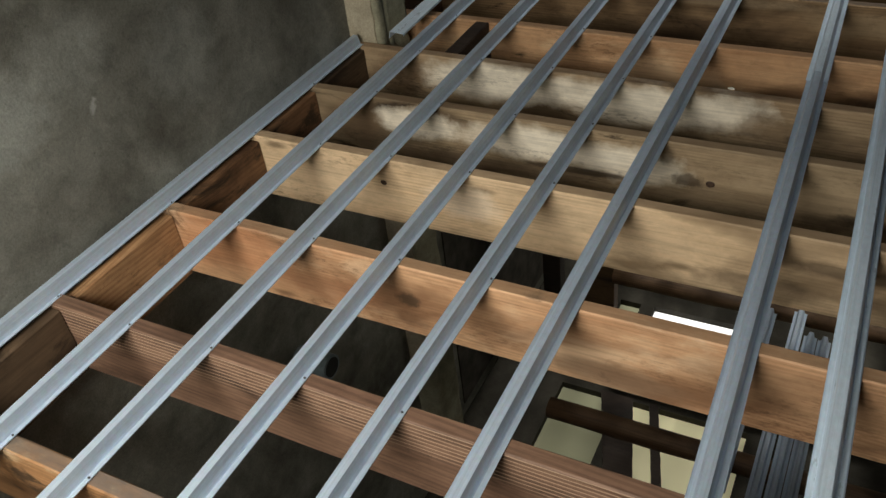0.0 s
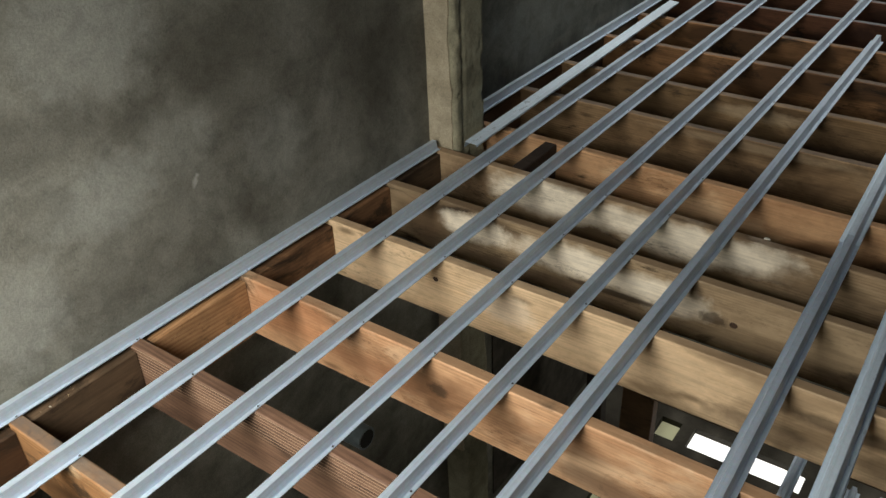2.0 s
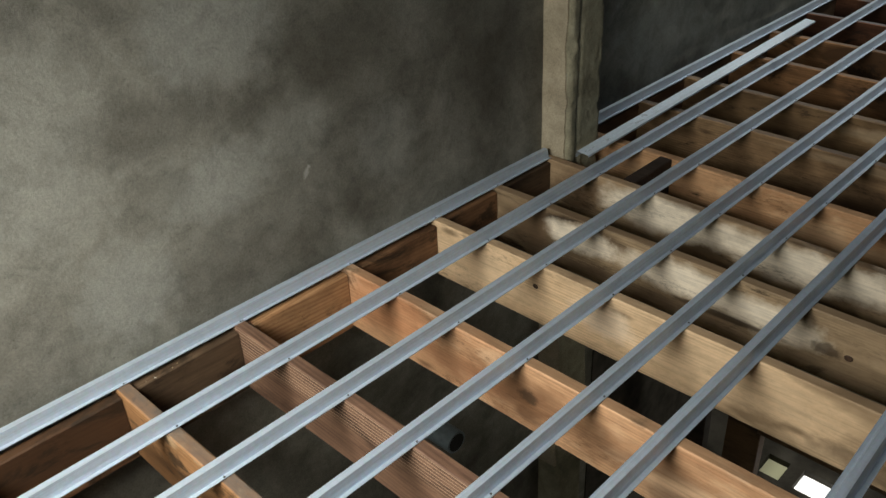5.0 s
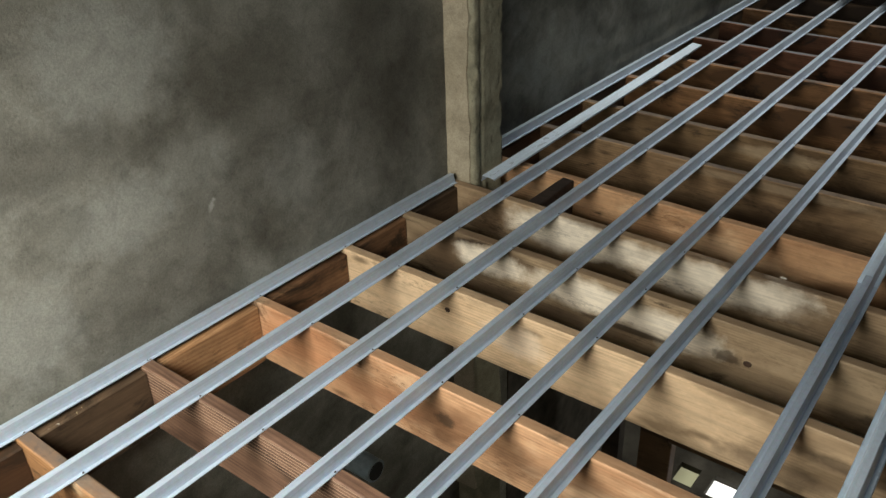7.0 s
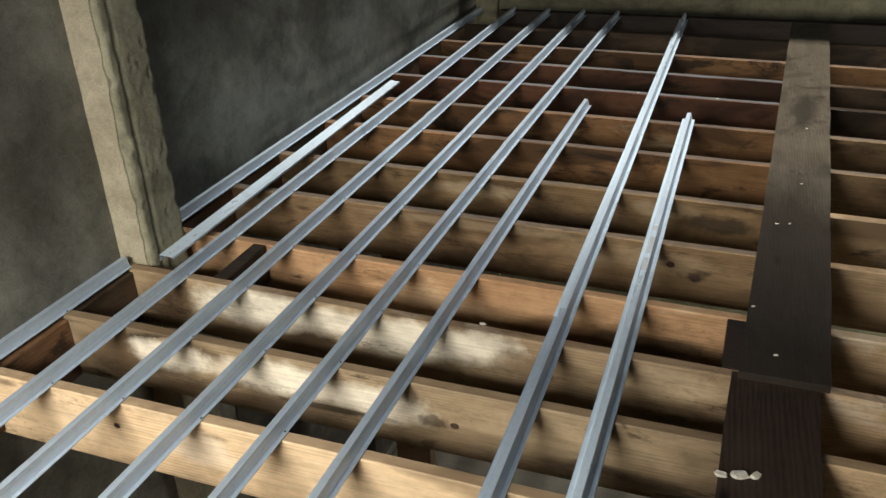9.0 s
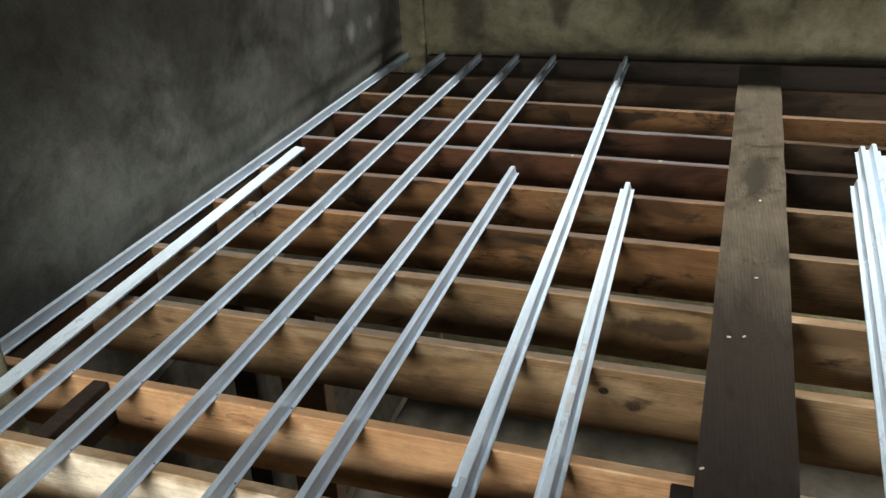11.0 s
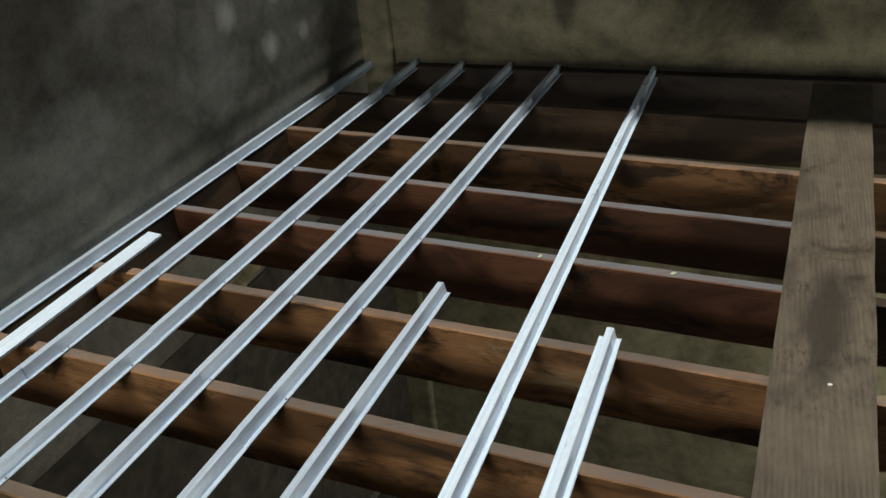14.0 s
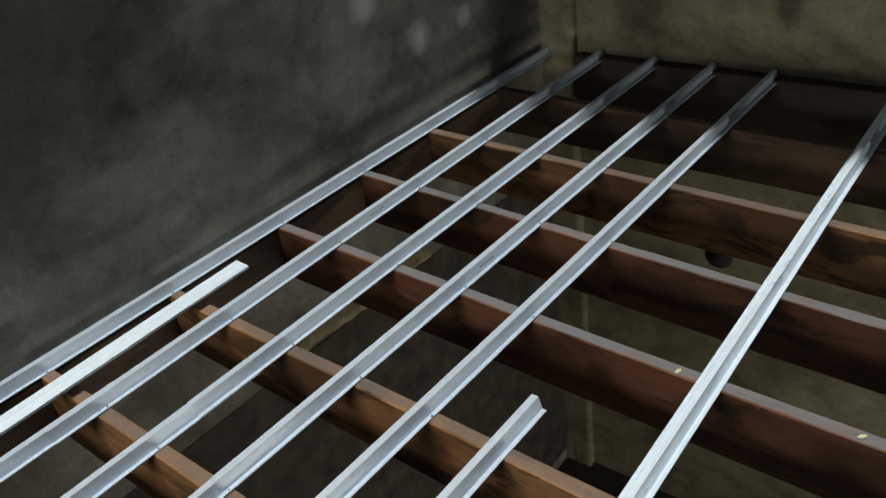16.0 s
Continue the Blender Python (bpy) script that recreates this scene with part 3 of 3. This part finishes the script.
def pilaster(name, lo, hi, mat, label, worn, seam=None):
    """A cast pier: a dense skin with pits, chipped arrises and a rough vertical seam."""
    bm = bmesh.new()
    c = 0.012
    section = [(lo[0], lo[1]), (hi[0] - c, lo[1]), (hi[0], lo[1] + c), (hi[0], hi[1] - c), (hi[0] - c, hi[1]), (lo[0], hi[1])]
    dense = []
    for (ax, ay), (bx, by) in zip(section, section[1:]):
        k = max(1, int(math.hypot(bx - ax, by - ay) / 0.009))
        dense += [(ax + (bx - ax) * i / k, ay + (by - ay) * i / k) for i in range(k)]
    dense.append(section[-1])
    heights = [lo[2] + 0.1 * i for i in range(27)] + [-0.3 + 0.011 * i for i in range(160)] + [1.5, 2.0, hi[2]]
    rings = []
    for z in heights:
        ring = []
        for x, y in dense:
            n = noise.noise((x * 6, y * 6, z * 2.5)) * 0.3 + 0.25 * noise.noise((x * 35, y * 35, z * 28)) + 0.4 * noise.noise((x * 90, y * 90, z * 70))
            pit = max(0.0, noise.noise((x * 55 + 9, y * 55, z * 40)) - 0.42) * 0.03
            edge = min(math.hypot(x - hi[0], y - lo[1]), math.hypot(x - hi[0], y - hi[1]))
            chip = max(0.0, 0.03 - edge) * max(0.0, noise.noise((3.0, y * 4, z * 13)) + 0.25 * noise.noise((1.0, y, z * 60))) * 0.9
            groove = 0.0
            if seam and x > hi[0] - 0.03:
                groove = max(0.0, 1 - abs(y - seam - 0.004 * noise.noise((0, 0, z * 12))) / 0.012) * (0.010 + 0.012 * noise.noise((0, 5, z * 30)))
            d = worn * n - pit - groove
            f = 1.0 if x > lo[0] + 0.001 else 0.0
            ring.append(bm.verts.new((x + (d - chip) * f, y + (0.5 * d + (chip if y < (lo[1] + hi[1]) / 2 else -chip)) * f, z)))
        rings.append(ring)
    for a, b in zip(rings, rings[1:]):
        for k in range(len(a) - 1):
            bm.faces.new((a[k], a[k + 1], b[k + 1], b[k]))
    return structure(name, bm, mat, label, "column", True)


column = pilaster("column", (-0.1, 3.03, ZLOW), (0.098, 3.26, ZTOP), CONCRETE, "rough cast concrete column standing proud of the wall", 0.006, 3.09)
corner_column = pilaster("corner_column", (-0.1, 7.735, ZLOW), (0.095, 7.80, ZTOP), ENDWALL, "narrow rough concrete column in the wall corner", 0.003)

# pale mortar smeared down the column's near edge
bm = bmesh.new()
prev = None
for i in range(200):
    z = -1.9 + (ZTOP + 1.9) * i / 199
    w = 0.075 + 0.018 * noise.noise((z * 3.1, 4.0, 0)) + 0.008 * noise.noise((z * 17, 2.0, 0))
    row = [bm.verts.new((-0.042, 3.012 + 0.006 * noise.noise((z * 9, 1, 1)), z)), bm.verts.new((-0.03, 3.016 + 0.004 * noise.noise((z * 14, 5, 1)), z)), bm.verts.new((w * 0.6, 3.02, z)), bm.verts.new((w, 3.024 + 0.003 * noise.noise((z * 22, 8, 1)), z)), bm.verts.new((w + 0.003, 3.04, z))]
    if prev:
        for k in range(4):
            bm.faces.new((prev[k], prev[k + 1], row[k + 1], row[k]))
    prev = row
part("mortar_strip", bm, LIME, column, "pale mortar smeared along the column's edge")

# ragged lower edge of the render, bare dark blockwork beneath it
bm = bmesh.new()
rows = []
for i in range(90):
    y = 5.74 + (6.6 - 5.74) * i / 89
    z = -0.63 + 0.05 * noise.noise((y * 2.3, 3.0, 1.0)) + 0.03 * noise.noise((y * 11, 6.0, 1.0))
    rows.append([bm.verts.new((-0.092, y, z - 0.7)), bm.verts.new((-0.0925, y, z)), bm.verts.new((-0.06 - 0.015 * noise.noise((y * 9, 0, 0)), y, z + 0.004)), bm.verts.new((-0.068, y, z + 0.035 + 0.02 * noise.noise((y * 13, 2, 0)))), bm.verts.new((-0.096, y, z + 0.06))])
for a, b in zip(rows, rows[1:]):
    for k in range(1, 4):
        bm.faces.new((a[k], b[k], b[k + 1], a[k + 1]))
loose = [v for v in bm.verts if not v.link_faces]
bmesh.ops.delete(bm, geom=loose, context="VERTS")
part("render_edge", bm, SACK, wall_west, "ragged yellowed edge of broken render", True)
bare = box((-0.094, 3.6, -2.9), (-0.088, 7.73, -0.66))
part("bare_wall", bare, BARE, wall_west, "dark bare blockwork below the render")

# dark discs as shaded open pipe mouths in the end wall, below the joists
for x in (0.905, 1.815, 2.75):
    bm = cylinder(0.075, 0.05, 20)
    bmesh.ops.transform(bm, matrix=pose(x, Y1 + 0.021, -1.03, 90), verts=bm.verts)
    pipe = tagged(mesh_object("vent_pipe", bm, DARKHOLE, None, True), "dark disc as the shaded mouth of a pipe in the end wall", "pipe", "vent pipes")
# ---- joists ----
TH, DEEP = 0.044, 0.25
KNOTS = ((0.542, 2.25, -0.09, 0.010), (2.03, 3.745, -0.085, 0.014), (2.13, 3.745, -0.13, 0.017), (1.52, 2.61, -0.13, 0.012), (1.93, 4.19, -0.12, 0.011))
JOISTS = ((-0.48, 0, HONEY), (-0.05, 0, BROWN), (0.43, 0, ORANGE), (0.905, 0, BROWN), (1.32, 0, STRIPED), (1.785, 0, REDORANGE), (2.245, 0, HONEYMARKED), (2.605, 0, GREYEDMARKED), (2.925, -0.018, PALEMARKED), (3.262, -0.02, ORANGEFAR), (3.745, -0.02, BROWNKNOT), (4.19, -0.022, BROWNBURNT), (4.70, -0.024, BROWN), (5.175, -0.027, BROWN), (5.66, -0.036, REDDISH), (6.112, -0.045, REDDISH), (6.57, -0.045, BROWN), (7.15, -0.03, DARKBROWN))


def front(y, skew, x):
    """The joist's near face at x: the far joists lie slightly askew."""
    return y + skew * (x - 2.4)


WORDS = {ORANGE: "orange-brown sawn timber floor joist, damp stained", HONEY: "honey-coloured sawn timber joist with pale patches", BROWN: "brown sawn timber floor joist with dark stains", DARKBROWN: "dark timber joist with far-end shade put into its colour", REDDISH: "dark red-brown timber joist with dusty top", STRIPED: "dark red timber joist with bold striped grain", REDORANGE: "orange pine floor joist with scorched reddish end", HONEYMARKED: "honey-coloured pine joist with black mould at one end", GREYEDMARKED: "greyed pine joist with bleached patches and a long crack", PALEMARKED: "bleached pine joist with brown water stains", ORANGEFAR: "bright orange pine joist with shade painted along its foot", BROWNKNOT: "brown pine joist with two dark knots", BROWNBURNT: "brown timber joist with a black stain at one end"}
for y, skew, mat in JOISTS:
    seam = 2.40 + 0.028 * (y - 2.0)
    other = {True: mat, False: HONEY if y < 4.3 else BROWNKNOT}[y < 2.5]
    # right-hand far pieces take the shade-darkened colour
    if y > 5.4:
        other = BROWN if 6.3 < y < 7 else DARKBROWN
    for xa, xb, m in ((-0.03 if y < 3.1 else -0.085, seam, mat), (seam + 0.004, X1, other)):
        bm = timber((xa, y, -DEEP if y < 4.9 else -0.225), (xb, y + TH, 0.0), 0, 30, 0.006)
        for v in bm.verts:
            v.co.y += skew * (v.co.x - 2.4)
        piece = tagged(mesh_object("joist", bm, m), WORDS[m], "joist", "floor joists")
        joist = piece if xa < 0 else joist
    for kx, ky, kz, kr in KNOTS:
        if abs(ky - y) < 0.05:
            knot, at = bmesh.new(), front(y, skew, kx)
            rings = []
            for rr, d in ((1.0, 0.0), (0.85, 0.0012), (0.65, 0.0016), (0.4, 0.0008), (0.0001, 0.001)):
                rings.append([knot.verts.new((kx + kr * rr * 1.2 * math.cos(a * math.tau / 18) * (1 + 0.12 * noise.noise((a, kx, rr))), at - d - 0.003, kz + kr * rr * math.sin(a * math.tau / 18) * (1 + 0.12 * noise.noise((a, kz, rr))))) for a in range(18)])
            for ra, rb in zip(rings, rings[1:]):
                for a in range(18):
                    knot.faces.new((ra[a], ra[(a + 1) % 18], rb[(a + 1) % 18], rb[a]))
            part("knot", knot, KNOT, joist, "dark ringed knot", True)
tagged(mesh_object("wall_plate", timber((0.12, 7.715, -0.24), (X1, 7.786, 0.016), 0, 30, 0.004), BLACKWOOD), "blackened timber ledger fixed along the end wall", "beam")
for ja, jb in zip(JOISTS[1:], JOISTS[2:]):
    ya, yb = front(*ja[:2], 0), front(*jb[:2], 0)
    if ya < 3.0 < yb:
        continue
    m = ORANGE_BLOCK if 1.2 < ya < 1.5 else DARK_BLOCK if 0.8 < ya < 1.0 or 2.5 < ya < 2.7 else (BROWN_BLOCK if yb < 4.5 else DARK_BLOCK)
    back = 0.006 if yb < 3.1 else -0.072
    bm = timber((back, ya + TH + 0.003, -DEEP + random.uniform(-0.005, 0.02)), (back + 0.042, yb - 0.003, -0.012 - random.uniform(0, 0.008)), 1, 8, 0.003)
    tagged(mesh_object("blocking_board", bm, m), "short brown timber block between joists at the wall", "wood block", "blocking along the wall")
for x in (0.395, 2.27):
    bm = timber((x, front(2.925, -0.018, x) + TH + 0.003, -0.17), (x + 0.06, front(3.262, -0.02, x + 0.06) - 0.004, 0.0), 1, 6, 0.002)
    tagged(mesh_object("blocking_board", bm, BLACKWOOD), "blackened timber block wedged between two joists", "wood block", "dark noggings")

# ---- walking boards ----
def board(name, corners, z0, z1, thick, mat, label):
    """A long plank between two ends: (left x, right x, y) at either end, its top at z0 and z1."""
    bm = timber((0, 0, -thick), (1, 1, 0), 1, 40, 0.0, 0.0, 0.0)
    (la, ra, ya), (lb, rb, yb) = corners
    for v in bm.verts:
        t, s = v.co.y, v.co.x
        l, r = la + (lb - la) * t, ra + (rb - ra) * t
        n = 0.003 * noise.noise((t * 14, s * 3, ya))
        v.co = Vector((l + (r - l) * s + n, ya + (yb - ya) * t + 0.006 * noise.noise((s * 8, t, 2.0)), v.co.z + z0 + (z1 - z0) * t + n * 0.5))
    bmesh.ops.bevel(bm, geom=[e for e in bm.edges if len(e.link_faces) == 2 and e.calc_face_angle() > 1.0], offset=0.002, segments=1, affect="EDGES")
    return tagged(mesh_object(name, bm, mat), label, "board", "walking boards")


board("walking_board", ((2.265, 2.513, -0.49), (2.30, 2.548, 2.92)), 0.026, 0.026, 0.024, BOARD, "dark damp plank laid on the joists as a walkway")
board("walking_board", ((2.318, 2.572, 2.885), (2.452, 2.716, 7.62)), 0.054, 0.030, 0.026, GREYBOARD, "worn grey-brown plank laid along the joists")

# ---- steel channels ----
def screw_mesh():
    bm = cylinder(0.0032, 0.003, 6, 0.0026)
    me = bpy.data.meshes.new("screw")
    bm.to_mesh(me)
    bm.free()
    me.materials.append(SCREW)
    return me


SCREWMESH = screw_mesh()


def channel(x0, y0, x1, y1, z=0.001, roll=0.0, mat=STEEL, profile=HAT, label="", screws=False, group="steel channels laid over the joists", marks=(), z1=None):
    length = math.hypot(x1 - x0, y1 - y0)
    if profile is HAT:
        ob = new("steel_channel")
        part("web", sheet(HAT[2:6], length, seed=x0 * 7 + y0), mat, ob)
        part("flange", sheet(HAT[:3], length, seed=x0 * 7 + y0), mat, ob)
        part("flange", sheet(HAT[5:], length, seed=x0 * 7 + y0), mat, ob)
    else:
        ob = mesh_object("steel_channel", sheet(profile, length, seed=x0 * 7 + y0), mat)
    tilt = 0.0 if z1 is None else math.degrees(math.atan2(z1 - z, length))
    ob.matrix_world = pose(x0, y0, z, tilt, roll, -math.degrees(math.atan2(x1 - x0, y1 - y0)))
    tagged(ob, label or "galvanised hat-section steel batten screwed across the joists", "steel channel", group)
    if screws:
        for yj, skew, _ in JOISTS:
            yj = front(yj, skew, x0)
            if y0 + 0.02 < yj + 0.03 < y1 - 0.02:
                s = new("screw", SCREWMESH)
                s.parent = ob
                s.location = (0.0265 + random.uniform(-0.002, 0.002), yj + 0.025 + random.uniform(-0.012, 0.012) - y0, 0.003)
    for at in marks:
        bm = bmesh.new()
        for k in range(5):
            box_into(bm, (0.0148, at + k * 0.016, 0.014), (0.0163, at + k * 0.016 + 0.010, 0.020))
        part("printed_mark", bm, INK, ob, "faint grey printed marks")
    return ob


channel(-0.018, -0.45, 0.004, 2.985, screws=True, label="galvanised steel batten lying tight against the rendered wall")
channel(-0.052, 3.27, -0.058, 7.73, screws=True, label="galvanised steel batten lying tight against the rendered wall")
for x, lap, far, marks in ((0.285, 4.62, 0.240, (5.95,)), (0.545, 4.9, 0.540, (2.2,)), (0.830, 4.75, 0.836, (5.85,)), (1.100, 4.55, 1.122, ())):
    channel(x, -0.45, x - 0.02 * (x < 0.3), lap + 0.22, screws=True)
    channel(x - 0.014 * (x < 0.3), lap, far, 7.775, z=0.0035, screws=True, z1=0.002, marks=[m - lap for m in marks if m > lap])
channel(1.345, -0.45, 1.345, 5.40, label="loose galvanised steel batten resting on the joists")
channel(1.815, -0.45, 1.708, 4.9, label="long galvanised steel batten resting on the joists")
channel(1.741, 3.1, 1.652, 7.775, z=0.0045, z1=0.003, mat=STEELBRIGHT, label="long galvanised steel batten lapped over another")
channel(2.01, -0.47, 1.938, 5.21, label="loose steel batten nested under another")
stacked = channel(2.006, -0.42, 1.936, 5.275, z=0.005, mat=STEELBRIGHT, label="loose bright steel batten nested over another")
# raised bright strips imitate a highlight on the batten's top
for at, run in ((3.86, 0.10), (4.0, 0.14), (4.2, 0.04)):
    part("bare_patch", box((-0.007, at, 0.0374), (0.008, at + run, 0.0392), 0.0006), SHINY, stacked, "bright strip put in as a highlight on the batten")
channel(0.172, 3.03, 0.112, 5.465, z=0.042, roll=10, mat=STEELBRIGHT, profile=ANGLE, label="loose bright steel angle strip lying beside the wall", group="loose strips")
k = 0
for dx, z, end in ((0.0, 0.001, 5.45), (0.004, 0.006, 5.50), (0.075, 0.001, 5.97), (0.078, 0.006, 5.9), (0.072, 0.011, 5.97), (0.15, 0.001, 5.7), (0.153, 0.006, 5.85), (0.04, 0.040, 5.60), (0.115, 0.040, 5.93)):
    x = 2.965 + dx
    channel(x - 0.38, end - 5.9, x + 0.005, end, z=z, mat=STEELBRIGHT, label="bright steel batten in a loose bundle on the joists", group="bundle of spare battens")

# ---- scraps on the timber ----
def scrap(x, y, z, size, mat, label, turn=0.0):
    bm = bmesh.new()
    rim = [bm.verts.new((size * (1 + 0.5 * noise.noise((k * 1.7, x, y))) * math.cos(k * math.tau / 9), 0.55 * size * math.sin(k * math.tau / 9), 0.0)) for k in range(9)]
    top = [bm.verts.new((v.co.x * 0.8, v.co.y * 0.8, size * 0.22 + 0.2 * size * noise.noise((k, x, y)))) for k, v in enumerate(rim)]
    for i in range(9):
        bm.faces.new((rim[i], rim[(i + 1) % 9], top[(i + 1) % 9], top[i]))
    bm.faces.new(top)
    ob = mesh_object("scrap", bm, mat)
    ob.matrix_world = pose(x, y, z, 0, 0, turn)
    return tagged(ob, label, "debris", "scraps")


scrap(1.49, 2.985, 0.003, 0.013, CHIP, "pale wood chip on a joist")
scrap(2.30, 2.45, 0.027, 0.02, CHIP, "white lime crumb on the dark plank")
scrap(2.345, 2.46, 0.027, 0.028, CHIP, "white lime crumb on the dark plank", 20)
scrap(2.385, 2.47, 0.027, 0.02, CHIP, "white lime crumb on the dark plank", 60)
for x, y in ((2.344, 3.275), (2.407, 3.955), (2.455, 3.97), (2.50, 4.4), (2.53, 5.16), (2.42, 3.0)):
    scrap(x, y, 0.0555 - 0.0055 * (y - 2.885), 0.008, CHIP, "small white speck on the plank", x * 900 % 90)
for x, y in ((1.60, 5.70), (2.06, 5.69)):
    scrap(x, y, 0.003, 0.012, LEAF, "small crumpled green and white scrap on a joist", x * 500 % 90)

for i in range(26):
    y = random.uniform(0.97, 1.29)
    scrap(random.uniform(0.010, 0.042), y, -0.016, random.uniform(0.002, 0.0055), (CHIP, SACK, LIME)[i % 3], "crumb of fallen mortar on a wood block by the wall", random.uniform(0, 180))

# ---- the storey below ----
# slanted slats on the floor stand in for nearer upright posts
for corners in (((0.95, 1.13, 3.37), (0.70, 0.92, 4.09)), ((1.25, 1.31, 3.37), (1.03, 1.09, 4.09))):
    tagged(board("loose_board", corners, ZLOW + 0.045, ZLOW + 0.045, 0.04, BLACKWOOD, "dark slat standing in for a nearer post, over a glowing panel"), group="boards lying below")
bm = cylinder(0.055, 0.16, 20)
bmesh.ops.transform(bm, matrix=pose(0.08, 2.18, -1.05, 0, 90), verts=bm.verts)
stub = tagged(mesh_object("pipe_stub", bm, PVC), "short grey plastic pipe stub sticking out of the wall", "pipe")
# near-black disc imitates the shaded inside of the stub
bm = cylinder(0.044, 0.004, 20)
bmesh.ops.transform(bm, matrix=pose(0.161, 2.18, -1.05, 0, 90), verts=bm.verts)
part("pipe_mouth", bm, DARKHOLE, stub, "dark disc as the shaded open mouth of the pipe")
for x, w, mat in ((0.50, 0.22, LOGWOOD), (0.24, 0.12, BLACKWOOD)):
    tagged(mesh_object("post", timber((x, 4.27, ZLOW), (x + w, 4.36, -0.255), 2, 20, 0.01), mat), "upright dark timber prop standing under the joists", "post", "props")


def log(name, a, b, radius, label):
    bm = cylinder(radius, (Vector(b) - Vector(a)).length, 14)
    bmesh.ops.subdivide_edges(bm, edges=[e for e in bm.edges if abs(e.verts[0].co.z - e.verts[1].co.z) > 0.1], cuts=14)
    for v in bm.verts:
        r = 1 + 0.12 * noise.noise((v.co.z * 2.2, math.atan2(v.co.y, v.co.x), radius))
        v.co.x, v.co.y = v.co.x * r, v.co.y * r
    turn = (Vector(b) - Vector(a)).to_track_quat("Z", "Y").to_matrix().to_4x4()
    bmesh.ops.transform(bm, matrix=Matrix.Translation((Vector(a) + Vector(b)) / 2) @ turn, verts=bm.verts)
    return tagged(mesh_object(name, bm, LOGWOOD, None, True), label, "log", "scaffold logs")


log("log_beam", (0.75, 3.06, -2.0), (3.6, 3.06, -2.0), 0.055, "round brown scaffold log under the joists")
log("log_beam", (0.75, 4.17, -1.98), (3.6, 4.17, -1.98), 0.055, "round brown scaffold log under the joists")
for x in (1.66, 1.81, 1.885, 1.955, 2.09):
    channel(x, 2.75 + random.uniform(-0.1, 0.1), x + 0.01, 4.05 + random.uniform(-0.12, 0.12), z=-1.935, z1=-1.92, mat=STEEL, label="steel batten stored on scaffold logs below", group="stored battens below")
# added glowing panels in place of lit floor patches
for h, mat, label in zip(HOLES, (SHINE, DIMGLOW, YELLOWGLOW, DIMGLOW), ("white glowing panel standing in for brightly lit floor", "dim glowing panel standing in for lit floor", "yellow glowing panel standing in for lit floor", "dim glowing panel standing in for lit floor")):
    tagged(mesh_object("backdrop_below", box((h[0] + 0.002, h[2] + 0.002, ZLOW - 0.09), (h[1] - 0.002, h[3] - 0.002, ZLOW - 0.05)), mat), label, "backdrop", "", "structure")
